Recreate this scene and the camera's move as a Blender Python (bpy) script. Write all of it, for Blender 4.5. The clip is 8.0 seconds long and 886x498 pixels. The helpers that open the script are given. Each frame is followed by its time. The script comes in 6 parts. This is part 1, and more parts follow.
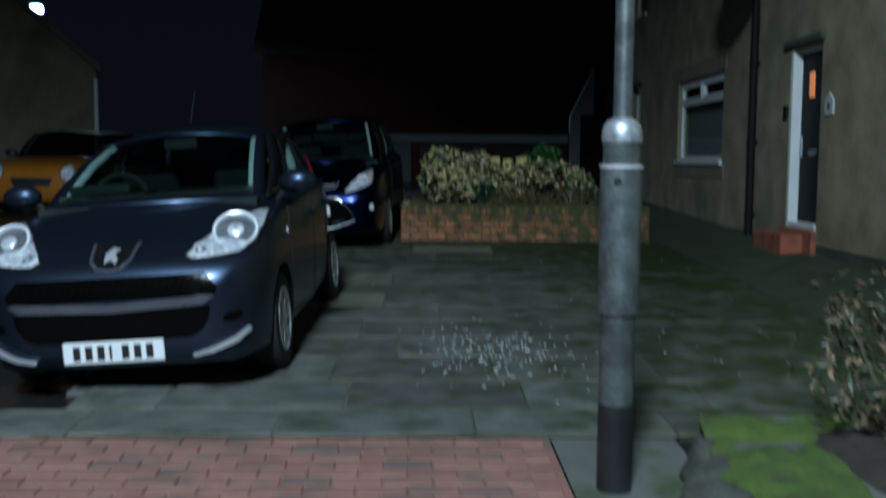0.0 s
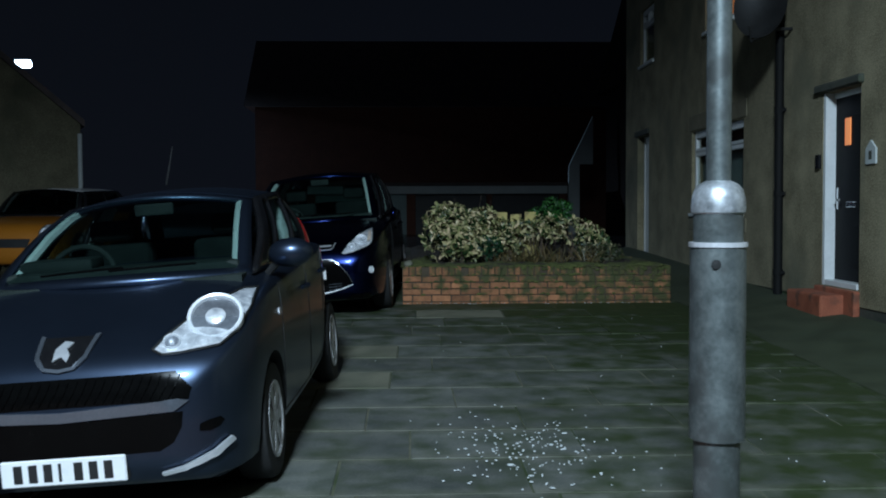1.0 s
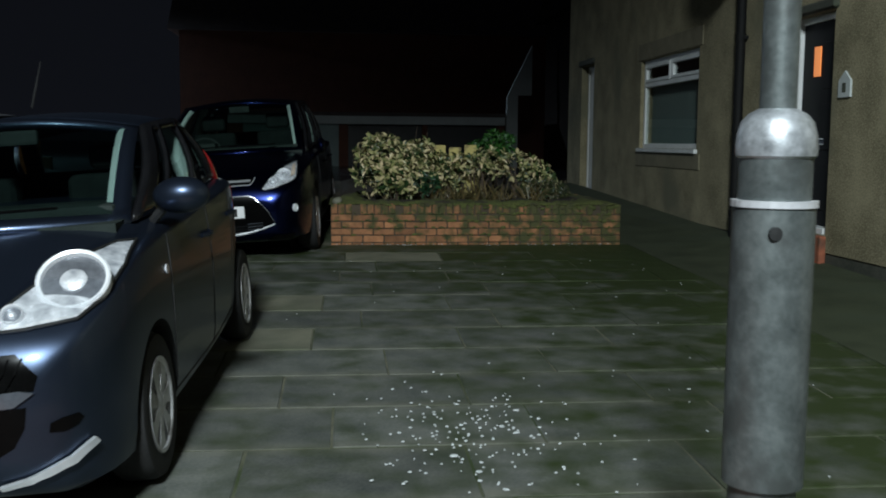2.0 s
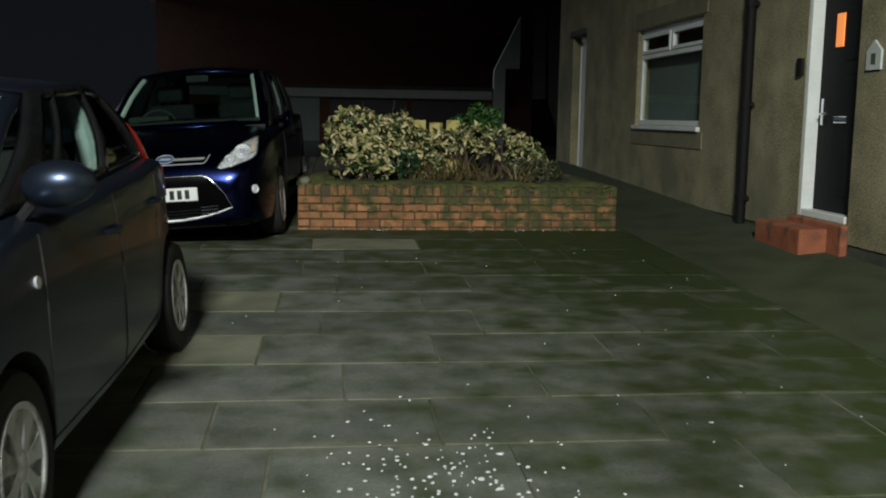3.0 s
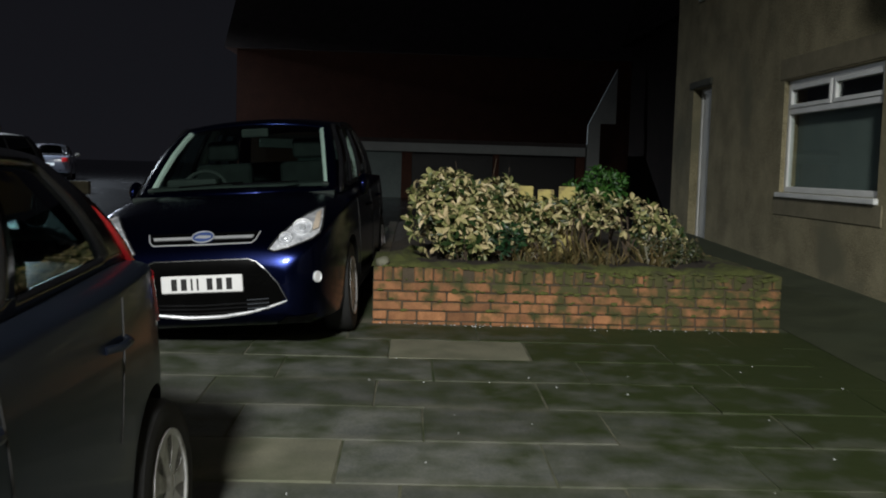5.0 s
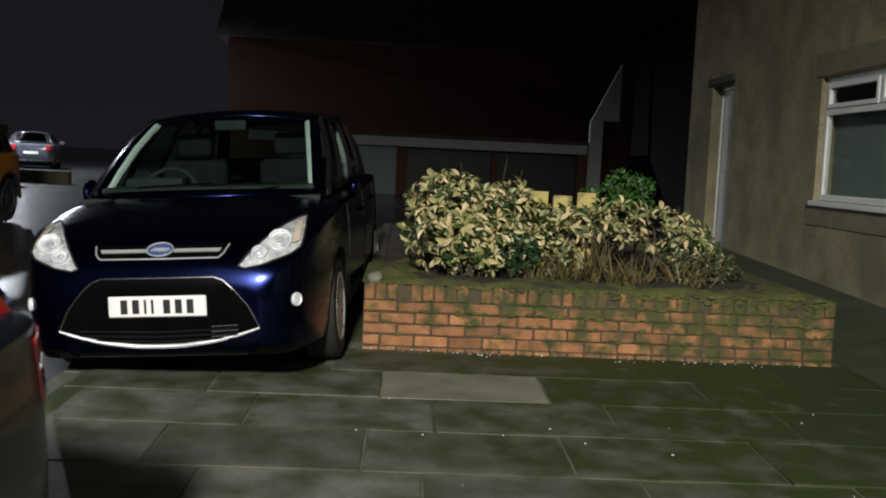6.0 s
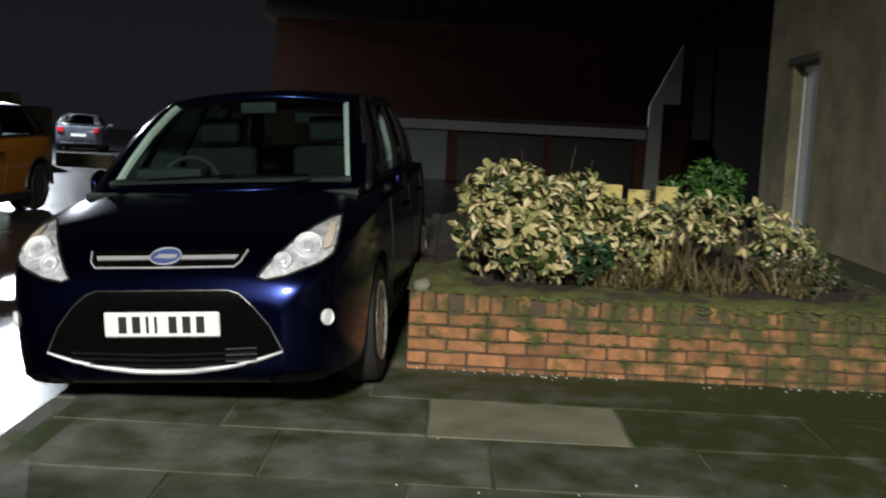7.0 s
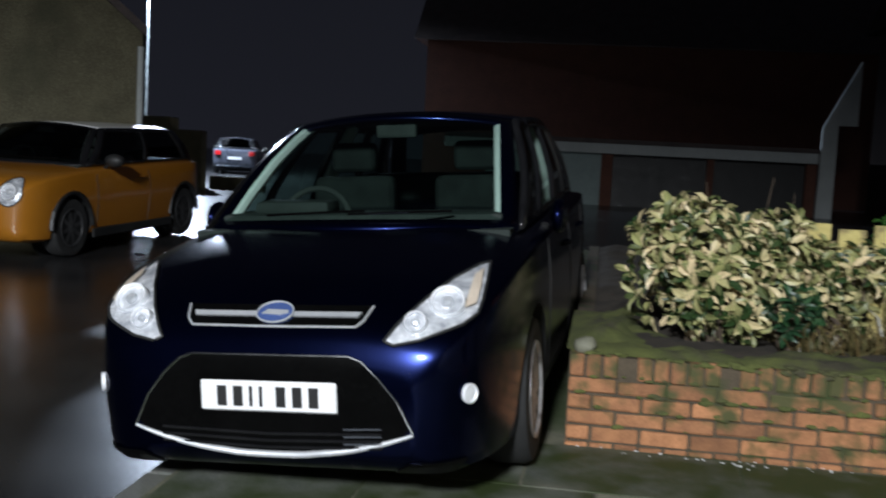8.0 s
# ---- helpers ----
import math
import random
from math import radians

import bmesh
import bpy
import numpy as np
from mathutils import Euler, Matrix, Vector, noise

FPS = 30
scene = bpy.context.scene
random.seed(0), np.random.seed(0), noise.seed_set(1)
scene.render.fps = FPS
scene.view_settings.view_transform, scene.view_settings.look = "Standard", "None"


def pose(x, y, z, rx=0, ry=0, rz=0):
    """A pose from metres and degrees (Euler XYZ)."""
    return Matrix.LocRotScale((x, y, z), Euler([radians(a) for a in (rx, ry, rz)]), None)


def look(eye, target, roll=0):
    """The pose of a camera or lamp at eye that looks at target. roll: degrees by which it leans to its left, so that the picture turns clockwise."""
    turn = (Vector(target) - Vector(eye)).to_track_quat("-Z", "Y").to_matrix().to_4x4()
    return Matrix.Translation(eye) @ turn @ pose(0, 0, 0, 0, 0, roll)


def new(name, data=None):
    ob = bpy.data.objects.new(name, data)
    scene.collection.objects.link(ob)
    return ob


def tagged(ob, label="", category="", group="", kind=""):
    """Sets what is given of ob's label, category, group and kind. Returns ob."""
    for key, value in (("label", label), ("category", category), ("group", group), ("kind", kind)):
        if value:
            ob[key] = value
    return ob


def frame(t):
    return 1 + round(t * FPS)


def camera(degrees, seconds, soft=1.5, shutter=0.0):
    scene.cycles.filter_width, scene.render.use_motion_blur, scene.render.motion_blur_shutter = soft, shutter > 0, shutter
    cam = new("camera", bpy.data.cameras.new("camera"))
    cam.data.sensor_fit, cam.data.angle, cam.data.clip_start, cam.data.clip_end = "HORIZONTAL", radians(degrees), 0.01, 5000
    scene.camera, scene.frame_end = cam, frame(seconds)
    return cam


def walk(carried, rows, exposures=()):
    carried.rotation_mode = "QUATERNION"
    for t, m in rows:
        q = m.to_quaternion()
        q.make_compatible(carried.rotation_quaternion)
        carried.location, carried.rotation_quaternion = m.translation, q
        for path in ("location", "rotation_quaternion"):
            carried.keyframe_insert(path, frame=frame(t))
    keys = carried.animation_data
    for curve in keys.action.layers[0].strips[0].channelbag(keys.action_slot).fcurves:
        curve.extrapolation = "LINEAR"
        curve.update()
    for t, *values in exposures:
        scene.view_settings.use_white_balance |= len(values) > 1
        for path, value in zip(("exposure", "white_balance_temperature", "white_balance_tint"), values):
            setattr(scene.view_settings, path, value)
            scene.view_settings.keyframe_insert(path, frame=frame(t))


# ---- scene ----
cam = camera(48.0, 8.0, soft=1.9, shutter=0.4)
PATH = [
    (0, (-0.078, 0.045, 0.991), (-0.022, 2.037, 0.814), 0.5),
    (0.2, (-0.108, 0.25, 1.022), (-0.056, 2.249, 0.944), 0.9),
    (0.5, (-0.145, 0.55, 1.052), (-0.072, 2.547, 0.983), 1.1),
    (1, (-0.186, 0.98, 1.075), (-0.117, 2.977, 0.997), -0.2),
    (1.5, (-0.168, 1.472, 1.085), (-0.052, 3.464, 0.943), 0.1),
    (2, (-0.136, 1.938, 1.088), (0.065, 3.917, 0.873), 0.5),
    (2.2, (-0.106, 2.128, 1.077), (0.095, 4.106, 0.860), 0.6),
    (3.3, (0.062, 3.2, 1.096), (0.301, 5.166, 0.822), 1.2),
    (3.5, (0.066, 3.40, 1.100), (0.299, 5.37, 0.850), 1.6),
    (4, (0.055, 3.93, 1.122), (0.289, 5.909, 0.947), 2.4),
    (4.5, (0.026, 4.42, 1.160), (0.193, 6.404, 0.965), 1.8),
    (5, (-0.003, 4.99, 1.180), (0.068, 6.982, 1.017), 1.7),
    (6.3, (-0.040, 6.337, 1.238), (0.052, 8.326, 1.051), 3.1),
    (6.5, (-0.043, 6.528, 1.243), (0.047, 8.514, 1.025), 3.4),
    (7, (-0.053, 6.981, 1.258), (-0.064, 8.970, 1.046), 2.9),
    (7.5, (-0.083, 7.451, 1.275), (-0.218, 9.437, 1.079), 3.1),
    (8, (-0.158, 7.914, 1.286), (-0.467, 9.881, 1.104), 3.0),
]
EXPOSURE = [
    (0.0, -0.57, 4600, 1), (0.7, -0.30, 4600, 2), (1.5, -0.22, 5000, 4), (2.2, -0.11, 5450, 4), (3.5, 0.25, 6100, 2), (4.0, 0.15, 6200, 6), (4.5, 0.58, 6350, 9), (5.0, 0.40, 5950, 11), (6.4, 0.88, 6300, 12), (7.0, 0.88, 6200, 12), (8.0, 0.97, 5500, 13),
]
walk(cam, [(t, look(eye, target, roll)) for t, eye, target, roll in PATH], EXPOSURE)

# ==== place ====

LAMP_NEAR = ((-1.5, -4.2, 7.6), 9000.0, (1.0, 0.96, 0.84))
LAMP_FAR = ((-15.8, 42.2, 6.9), 7000.0, (0.90, 0.97, 1.0))

world = bpy.data.worlds.new("night_sky")
scene.world = world
world.use_nodes = True
sky = world.node_tree.nodes["Background"]
sky.inputs["Color"].default_value = (0.34, 0.33, 0.39, 1)
sky.inputs["Strength"].default_value = 0.011
wn, wl = world.node_tree.nodes, world.node_tree.links
w_co, w_split, w_ramp = wn.new("ShaderNodeTexCoord"), wn.new("ShaderNodeSeparateXYZ"), wn.new("ShaderNodeMapRange")
w_ramp.inputs["From Min"].default_value, w_ramp.inputs["From Max"].default_value = -0.02, 0.45
w_ramp.inputs["To Min"].default_value, w_ramp.inputs["To Max"].default_value = 0.018, 0.009
wl.new(w_co.outputs["Generated"], w_split.inputs[0])
wl.new(w_split.outputs["Z"], w_ramp.inputs["Value"])
wl.new(w_ramp.outputs[0], sky.inputs["Strength"])


def lamp(name, where, watts, colour, radius, cone):
    """A street lantern: light thrown downward, cut off towards the horizon."""
    data = bpy.data.lights.new(name, "SPOT")
    data.spot_size, data.spot_blend = radians(cone), 0.30
    data.energy, data.color, data.shadow_soft_size = watts, colour, radius
    ob = new(name, data)
    ob.location = where
    return ob


lamp("street_light_near", LAMP_NEAR[0], LAMP_NEAR[1], LAMP_NEAR[2], 0.75, 170)
lamp("street_light_far", LAMP_FAR[0], LAMP_FAR[1], LAMP_FAR[2], 0.15, 172)

SLOPE = 0.030
TILT = math.degrees(math.atan(SLOPE))


KERB_X, ROAD_DROP = -1.90, 0.105  # edge of the paving and the road's depth below it


def road_drop(x, y):
    """Depth of the ground sheet under the drive's plane: a gutter beside the kerb, level with the crossover at the front."""
    if x > KERB_X:
        return 0.03
    return 0.03 + (ROAD_DROP - 0.03) * max(0.0, min(1.0, (y - 5.0) / 0.7)) * max(0.0, min(1.0, (34.0 - y) / 8.0))


def ground_z(y):
    """Height of the drive: a steady rise towards the brick wall, level beyond it."""
    if y < 19.0:
        return SLOPE * (y - 12.6)
    return 0.192 + 0.10 * (1 - math.exp(-(y - 19.0) * 0.3))


# ---- materials ----
def nodes_of(name):
    m = bpy.data.materials.new(name)
    m.use_nodes = True
    nt = m.node_tree
    return m, nt, nt.nodes["Principled BSDF"]


def mat(name, a, b, rough=0.8, metal=0.0, big=3.0, fine=60.0, bump=0.2, depth=0.004, c=None, c_scale=1.2,
        c_range=(0.52, 0.66), coat=0.0, per_piece=0.0, rough_var=0.12, cells=False, spec=0.5, algae=None, worn_edge=None):
    """A worn surface: colours a and b mixed by coarse and fine grain, stains of colour c, bump of the fine grain."""
    m, nt, p = nodes_of(name)
    n, l = nt.nodes, nt.links
    co = n.new("ShaderNodeTexCoord")
    src = co.outputs["Object"]
    info = None
    if per_piece:
        info = n.new("ShaderNodeObjectInfo")
        add = n.new("ShaderNodeVectorMath")
        add.operation = "MULTIPLY_ADD"
        comb = n.new("ShaderNodeCombineXYZ")
        for i in range(3):
            l.new(info.outputs["Random"], comb.inputs[i])
        add.inputs[1].default_value = (37.0, 53.0, 71.0)
        l.new(comb.outputs[0], add.inputs[0])
        l.new(src, add.inputs[2])
        src = add.outputs[0]
    coarse = n.new("ShaderNodeTexNoise")
    coarse.inputs["Scale"].default_value, coarse.inputs["Detail"].default_value = big, 6
    l.new(src, coarse.inputs["Vector"])
    if cells:
        grain = n.new("ShaderNodeTexVoronoi")
        grain.inputs["Scale"].default_value = fine
        grain_out = grain.outputs["Distance"]
    else:
        grain = n.new("ShaderNodeTexNoise")
        grain.inputs["Scale"].default_value, grain.inputs["Detail"].default_value = fine, 4
        grain_out = grain.outputs["Fac"]
    l.new(src, grain.inputs["Vector"])
    blend = n.new("ShaderNodeMath")
    blend.operation = "MULTIPLY_ADD"
    blend.inputs[1].default_value = 0.45
    l.new(grain_out, blend.inputs[0])
    half = n.new("ShaderNodeMath")
    half.operation = "MULTIPLY"
    half.inputs[1].default_value = 0.62
    l.new(coarse.outputs["Fac"], half.inputs[0])
    l.new(half.outputs[0], blend.inputs[2])
    ramp = n.new("ShaderNodeMapRange")
    ramp.inputs["From Min"].default_value, ramp.inputs["From Max"].default_value = 0.34, 0.70
    l.new(blend.outputs[0], ramp.inputs["Value"])
    mix = n.new("ShaderNodeMix")
    mix.data_type = "RGBA"
    mix.inputs["A"].default_value, mix.inputs["B"].default_value = (*a, 1), (*b, 1)
    l.new(ramp.outputs[0], mix.inputs["Factor"])
    colour = mix.outputs["Result"]
    if per_piece:
        hsv = n.new("ShaderNodeHueSaturation")
        val = n.new("ShaderNodeMapRange")
        val.inputs["To Min"].default_value, val.inputs["To Max"].default_value = 1 - per_piece, 1 + per_piece
        l.new(info.outputs["Random"], val.inputs["Value"])
        l.new(val.outputs[0], hsv.inputs["Value"])
        l.new(colour, hsv.inputs["Color"])
        colour = hsv.outputs["Color"]
    if worn_edge:
        # pale dirt and wear along the long edges of a slab
        split, dist, rim, grit, fade = n.new("ShaderNodeSeparateXYZ"), n.new("ShaderNodeMath"), n.new("ShaderNodeMapRange"), n.new("ShaderNodeTexNoise"), n.new("ShaderNodeMath")
        l.new(co.outputs["Object"], split.inputs[0])
        dist.operation, fade.operation = "ABSOLUTE", "MULTIPLY"
        l.new(split.outputs["Y"], dist.inputs[0])
        rim.inputs["From Min"].default_value, rim.inputs["From Max"].default_value, rim.inputs["To Max"].default_value = 0.17, 0.30, 1.0
        rim.interpolation_type = "SMOOTHSTEP"
        l.new(dist.outputs[0], rim.inputs["Value"])
        grit.inputs["Scale"].default_value, grit.inputs["Detail"].default_value = 8.0, 9
        l.new(src, grit.inputs["Vector"])
        l.new(rim.outputs[0], fade.inputs[0])
        l.new(grit.outputs["Fac"], fade.inputs[1])
        pale = n.new("ShaderNodeMix")
        pale.data_type = "RGBA"
        pale.inputs["B"].default_value = (*worn_edge, 1)
        l.new(fade.outputs[0], pale.inputs["Factor"])
        l.new(colour, pale.inputs["A"])
        colour = pale.outputs["Result"]
    if c:
        stain = n.new("ShaderNodeTexNoise")
        stain.inputs["Scale"].default_value, stain.inputs["Detail"].default_value = c_scale, 8
        l.new(src if not per_piece else co.outputs["Object"], stain.inputs["Vector"])
        if per_piece and not algae:
            l.new(src, stain.inputs["Vector"])
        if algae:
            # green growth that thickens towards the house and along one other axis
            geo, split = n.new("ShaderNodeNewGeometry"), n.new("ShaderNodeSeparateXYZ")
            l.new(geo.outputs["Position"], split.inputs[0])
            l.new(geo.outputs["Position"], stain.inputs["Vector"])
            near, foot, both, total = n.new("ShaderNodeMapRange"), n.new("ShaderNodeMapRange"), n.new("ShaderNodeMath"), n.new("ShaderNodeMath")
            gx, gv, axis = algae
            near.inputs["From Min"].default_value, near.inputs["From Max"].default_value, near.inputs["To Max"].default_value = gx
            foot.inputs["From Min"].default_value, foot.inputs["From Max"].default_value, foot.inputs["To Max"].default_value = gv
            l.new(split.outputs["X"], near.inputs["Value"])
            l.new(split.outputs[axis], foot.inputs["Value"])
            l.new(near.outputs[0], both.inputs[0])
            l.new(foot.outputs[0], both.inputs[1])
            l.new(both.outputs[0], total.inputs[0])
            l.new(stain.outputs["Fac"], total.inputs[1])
        edge = n.new("ShaderNodeMapRange")
        edge.inputs["From Min"].default_value, edge.inputs["From Max"].default_value = c_range
        l.new(total.outputs[0] if algae else stain.outputs["Fac"], edge.inputs["Value"])
        over = n.new("ShaderNodeMix")
        over.data_type = "RGBA"
        over.inputs["B"].default_value = (*c, 1)
        l.new(edge.outputs[0], over.inputs["Factor"])
        l.new(colour, over.inputs["A"])
        colour = over.outputs["Result"]
    l.new(colour, p.inputs["Base Color"])
    rr = n.new("ShaderNodeMapRange")
    rr.inputs["To Min"].default_value, rr.inputs["To Max"].default_value = max(0.02, rough - rough_var), min(1, rough + rough_var)
    l.new(coarse.outputs["Fac"], rr.inputs["Value"])
    l.new(rr.outputs[0], p.inputs["Roughness"])
    p.inputs["Metallic"].default_value = metal
    p.inputs["Coat Weight"].default_value = coat
    p.inputs["Coat Roughness"].default_value = 0.06
    p.inputs["Specular IOR Level"].default_value = spec
    if bump:
        bp = n.new("ShaderNodeBump")
        bp.inputs["Strength"].default_value, bp.inputs["Distance"].default_value = bump, depth
        l.new(blend.outputs[0], bp.inputs["Height"])
        l.new(bp.outputs[0], p.inputs["Normal"])
    return m


def glass_mat(name, tint, gloss=0.03):
    m = bpy.data.materials.new(name)
    m.use_nodes = True
    nt = m.node_tree
    n, l = nt.nodes, nt.links
    n.remove(n["Principled BSDF"])
    clear, shine, mix, fr = (n.new("ShaderNodeBsdf" + k) for k in ("Transparent", "Glossy")), None, n.new("ShaderNodeMixShader"), n.new("ShaderNodeLayerWeight")
    clear, shine = clear
    clear.inputs["Color"].default_value = (*tint, 1)
    shine.inputs["Roughness"].default_value = gloss
    fr.inputs["Blend"].default_value = 0.5
    power, scale = n.new("ShaderNodeMath"), n.new("ShaderNodeMath")
    power.operation, scale.operation = "POWER", "MULTIPLY_ADD"
    power.inputs[1].default_value, scale.inputs[1].default_value, scale.inputs[2].default_value = 5.0, 0.92, 0.05
    l.new(fr.outputs["Facing"], power.inputs[0])
    l.new(power.outputs[0], scale.inputs[0])
    l.new(scale.outputs[0], mix.inputs[0])
    l.new(clear.outputs[0], mix.inputs[1])
    l.new(shine.outputs[0], mix.inputs[2])
    l.new(mix.outputs[0], n["Material Output"].inputs["Surface"])
    return m


def glow_mat(name, colour, strength):
    m, nt, p = nodes_of(name)
    p.inputs["Base Color"].default_value = (*colour, 1)
    p.inputs["Emission Color"].default_value = (*colour, 1)
    p.inputs["Emission Strength"].default_value = strength
    return m


def leaf_mat(name, a, b, c):
    """Leaves: a colour for each leaf, between three, by its island."""
    m, nt, p = nodes_of(name)
    n, l = nt.nodes, nt.links
    geo, ramp = n.new("ShaderNodeNewGeometry"), n.new("ShaderNodeValToRGB")
    e = ramp.color_ramp.elements
    e[0].color, e[1].color = (*a, 1), (*c, 1)
    e[0].position = 0.16
    e.new(0.52).color = (*b, 1)
    l.new(geo.outputs["Random Per Island"], ramp.inputs[0])
    l.new(ramp.outputs[0], p.inputs["Base Color"])
    p.inputs["Roughness"].default_value = 0.45
    p.inputs["Subsurface Weight"].default_value = 0.0
    return m


ASPHALT = mat("wet_asphalt", (0.010, 0.010, 0.011), (0.032, 0.032, 0.032), 0.25, big=1.5, fine=55, bump=0.16, depth=0.003, cells=True, rough_var=0.06, spec=1.0)
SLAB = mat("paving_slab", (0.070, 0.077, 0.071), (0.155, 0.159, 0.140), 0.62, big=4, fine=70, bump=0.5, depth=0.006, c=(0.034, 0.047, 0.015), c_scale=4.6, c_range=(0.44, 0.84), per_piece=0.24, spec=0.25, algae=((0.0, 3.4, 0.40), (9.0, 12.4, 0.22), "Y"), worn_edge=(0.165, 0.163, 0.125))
PALE_SLAB = mat("pale_slab", (0.12, 0.122, 0.088), (0.21, 0.205, 0.145), 0.7, big=4, fine=110, bump=0.25, depth=0.003, c=(0.09, 0.10, 0.06), c_scale=2.5, c_range=(0.5, 0.75), per_piece=0.12)
CONCRETE = mat("worn_concrete", (0.07, 0.075, 0.068), (0.16, 0.16, 0.14), 0.8, big=3, fine=90, bump=0.4, c=(0.06, 0.075, 0.035), c_scale=3)
BAR = mat("satin_bumper", (0.17, 0.185, 0.22), (0.24, 0.26, 0.30), 0.28, metal=0.75, big=4, fine=80, bump=0.0, coat=0.5, rough_var=0.05)
JOINT = mat("sandy_joint", (0.055, 0.058, 0.038), (0.16, 0.155, 0.105), 0.9, big=5, fine=90, bump=0.5, c=(0.035, 0.05, 0.014), c_scale=1.6, c_range=(0.44, 0.60))
PINK = mat("pink_block", (0.19, 0.098, 0.073), (0.27, 0.150, 0.115), 0.75, big=9, fine=150, bump=0.3, c=(0.13, 0.10, 0.08), c_scale=3, per_piece=0.15)
RENDERED = mat("pebbledash", (0.128, 0.113, 0.062), (0.375, 0.330, 0.202), 0.93, big=2.2, fine=75, bump=1.0, depth=0.010, c=(0.17, 0.16, 0.10), c_scale=0.9, cells=True)
SMOOTH_RENDER = mat("smooth_render", (0.14, 0.124, 0.075), (0.24, 0.213, 0.138), 0.9, big=5, fine=70, bump=0.3)
PLINTH = mat("damp_plinth", (0.035, 0.04, 0.03), (0.09, 0.09, 0.07), 0.85, big=5, fine=60, bump=0.5, c=(0.04, 0.065, 0.02))
WHITE = mat("white_upvc", (0.66, 0.67, 0.66), (0.78, 0.79, 0.78), 0.35, big=4, fine=30, bump=0.02)
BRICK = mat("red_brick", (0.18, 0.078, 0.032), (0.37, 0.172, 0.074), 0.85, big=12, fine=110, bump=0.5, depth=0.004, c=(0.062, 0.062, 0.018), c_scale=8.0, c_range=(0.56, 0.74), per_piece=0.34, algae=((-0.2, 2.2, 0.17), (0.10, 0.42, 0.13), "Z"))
MORTAR = mat("dirty_mortar", (0.034, 0.027, 0.016), (0.095, 0.072, 0.045), 0.95, big=6, fine=90, bump=0.6, c=(0.035, 0.05, 0.012), c_scale=4)
MOSS = mat("moss", (0.046, 0.056, 0.013), (0.118, 0.130, 0.030), 0.95, big=6, fine=130, bump=1.0, depth=0.02, c=(0.05, 0.045, 0.025), c_scale=4)
BRIGHT_MOSS = mat("bright_moss", (0.042, 0.068, 0.009), (0.115, 0.165, 0.020), 0.95, big=6, fine=120, bump=1.0, depth=0.02, c=(0.05, 0.06, 0.02), c_scale=5)
SOIL = mat("soil", (0.018, 0.014, 0.010), (0.05, 0.04, 0.028), 0.95, big=7, fine=60, bump=1.0, depth=0.02)
GALV = mat("galvanised_steel", (0.095, 0.108, 0.106), (0.20, 0.22, 0.217), 0.46, metal=0.6, big=13, fine=70, bump=0.12, c=(0.10, 0.108, 0.105), c_scale=9, c_range=(0.50, 0.62))
COLLAR = mat("zinc_collar", (0.24, 0.25, 0.26), (0.62, 0.64, 0.67), 0.42, metal=0.6, big=26, fine=60, bump=0.25, depth=0.006)
PIPE_BLACK = mat("black_pipe", (0.004, 0.004, 0.004), (0.009, 0.009, 0.009), 0.7, big=5, fine=60, bump=0.1, spec=0.2)
BLACK = mat("black_paint", (0.010, 0.010, 0.010), (0.022, 0.022, 0.022), 0.5, big=5, fine=60, bump=0.1)
BLACK_GLOSS = mat("black_gloss", (0.006, 0.006, 0.007), (0.012, 0.012, 0.013), 0.15, big=5, fine=60, bump=0.0, rough_var=0.04)
RUBBER = mat("tyre_rubber", (0.008, 0.008, 0.008), (0.02, 0.02, 0.02), 0.85, big=7, fine=90, bump=0.3)
ALLOY = mat("wheel_alloy", (0.55, 0.55, 0.57), (0.74, 0.74, 0.76), 0.4, metal=0.35, big=9, fine=60, bump=0.0, c=(0.2, 0.19, 0.18), c_scale=9)
# half-diffuse chrome: the lamp's reflection is put into its pale colour
BRIGHT = mat("bright_reflection_trim", (0.62, 0.64, 0.67), (0.75, 0.76, 0.78), 0.36, metal=0.55, big=8, fine=40, bump=0.0, rough_var=0.06)
CHROME = mat("chrome", (0.72, 0.74, 0.77), (0.85, 0.86, 0.88), 0.16, metal=1.0, big=8, fine=40, bump=0.0, rough_var=0.05)
REFLECTOR = mat("lamp_reflector", (0.30, 0.31, 0.34), (0.98, 0.98, 1.0), 0.25, metal=0.28, big=14, fine=34, bump=0.5, depth=0.01)
LAMP_RING = mat("lamp_ring", (0.80, 0.81, 0.84), (0.92, 0.93, 0.95), 0.3, metal=0.15, big=14, fine=40, bump=0.0)
DARK_ALLOY = mat("dark_wheel_alloy", (0.03, 0.03, 0.032), (0.07, 0.07, 0.072), 0.45, metal=0.3, big=9, fine=60, bump=0.0)
LAMP_GREY = mat("lamp_housing", (0.11, 0.115, 0.13), (0.25, 0.26, 0.285), 0.28, metal=0.4, big=14, fine=40, bump=0.1)
LENS = glass_mat("lamp_lens", (0.93, 0.95, 0.97))
SCREEN = glass_mat("car_glass", (0.52, 0.65, 0.60))
SMOKED_GLASS = glass_mat("smoked_car_glass", (0.33, 0.43, 0.41))
DARK_GLASS = glass_mat("dark_glass", (0.05, 0.055, 0.055))
PANE = glass_mat("window_glass", (0.80, 0.84, 0.82))
PLATE = mat("white_plate", (0.80, 0.80, 0.80), (0.88, 0.88, 0.88), 0.3, big=5, fine=30, bump=0.0)
INK = mat("plate_ink", (0.012, 0.012, 0.012), (0.02, 0.02, 0.02), 0.5, bump=0.0)
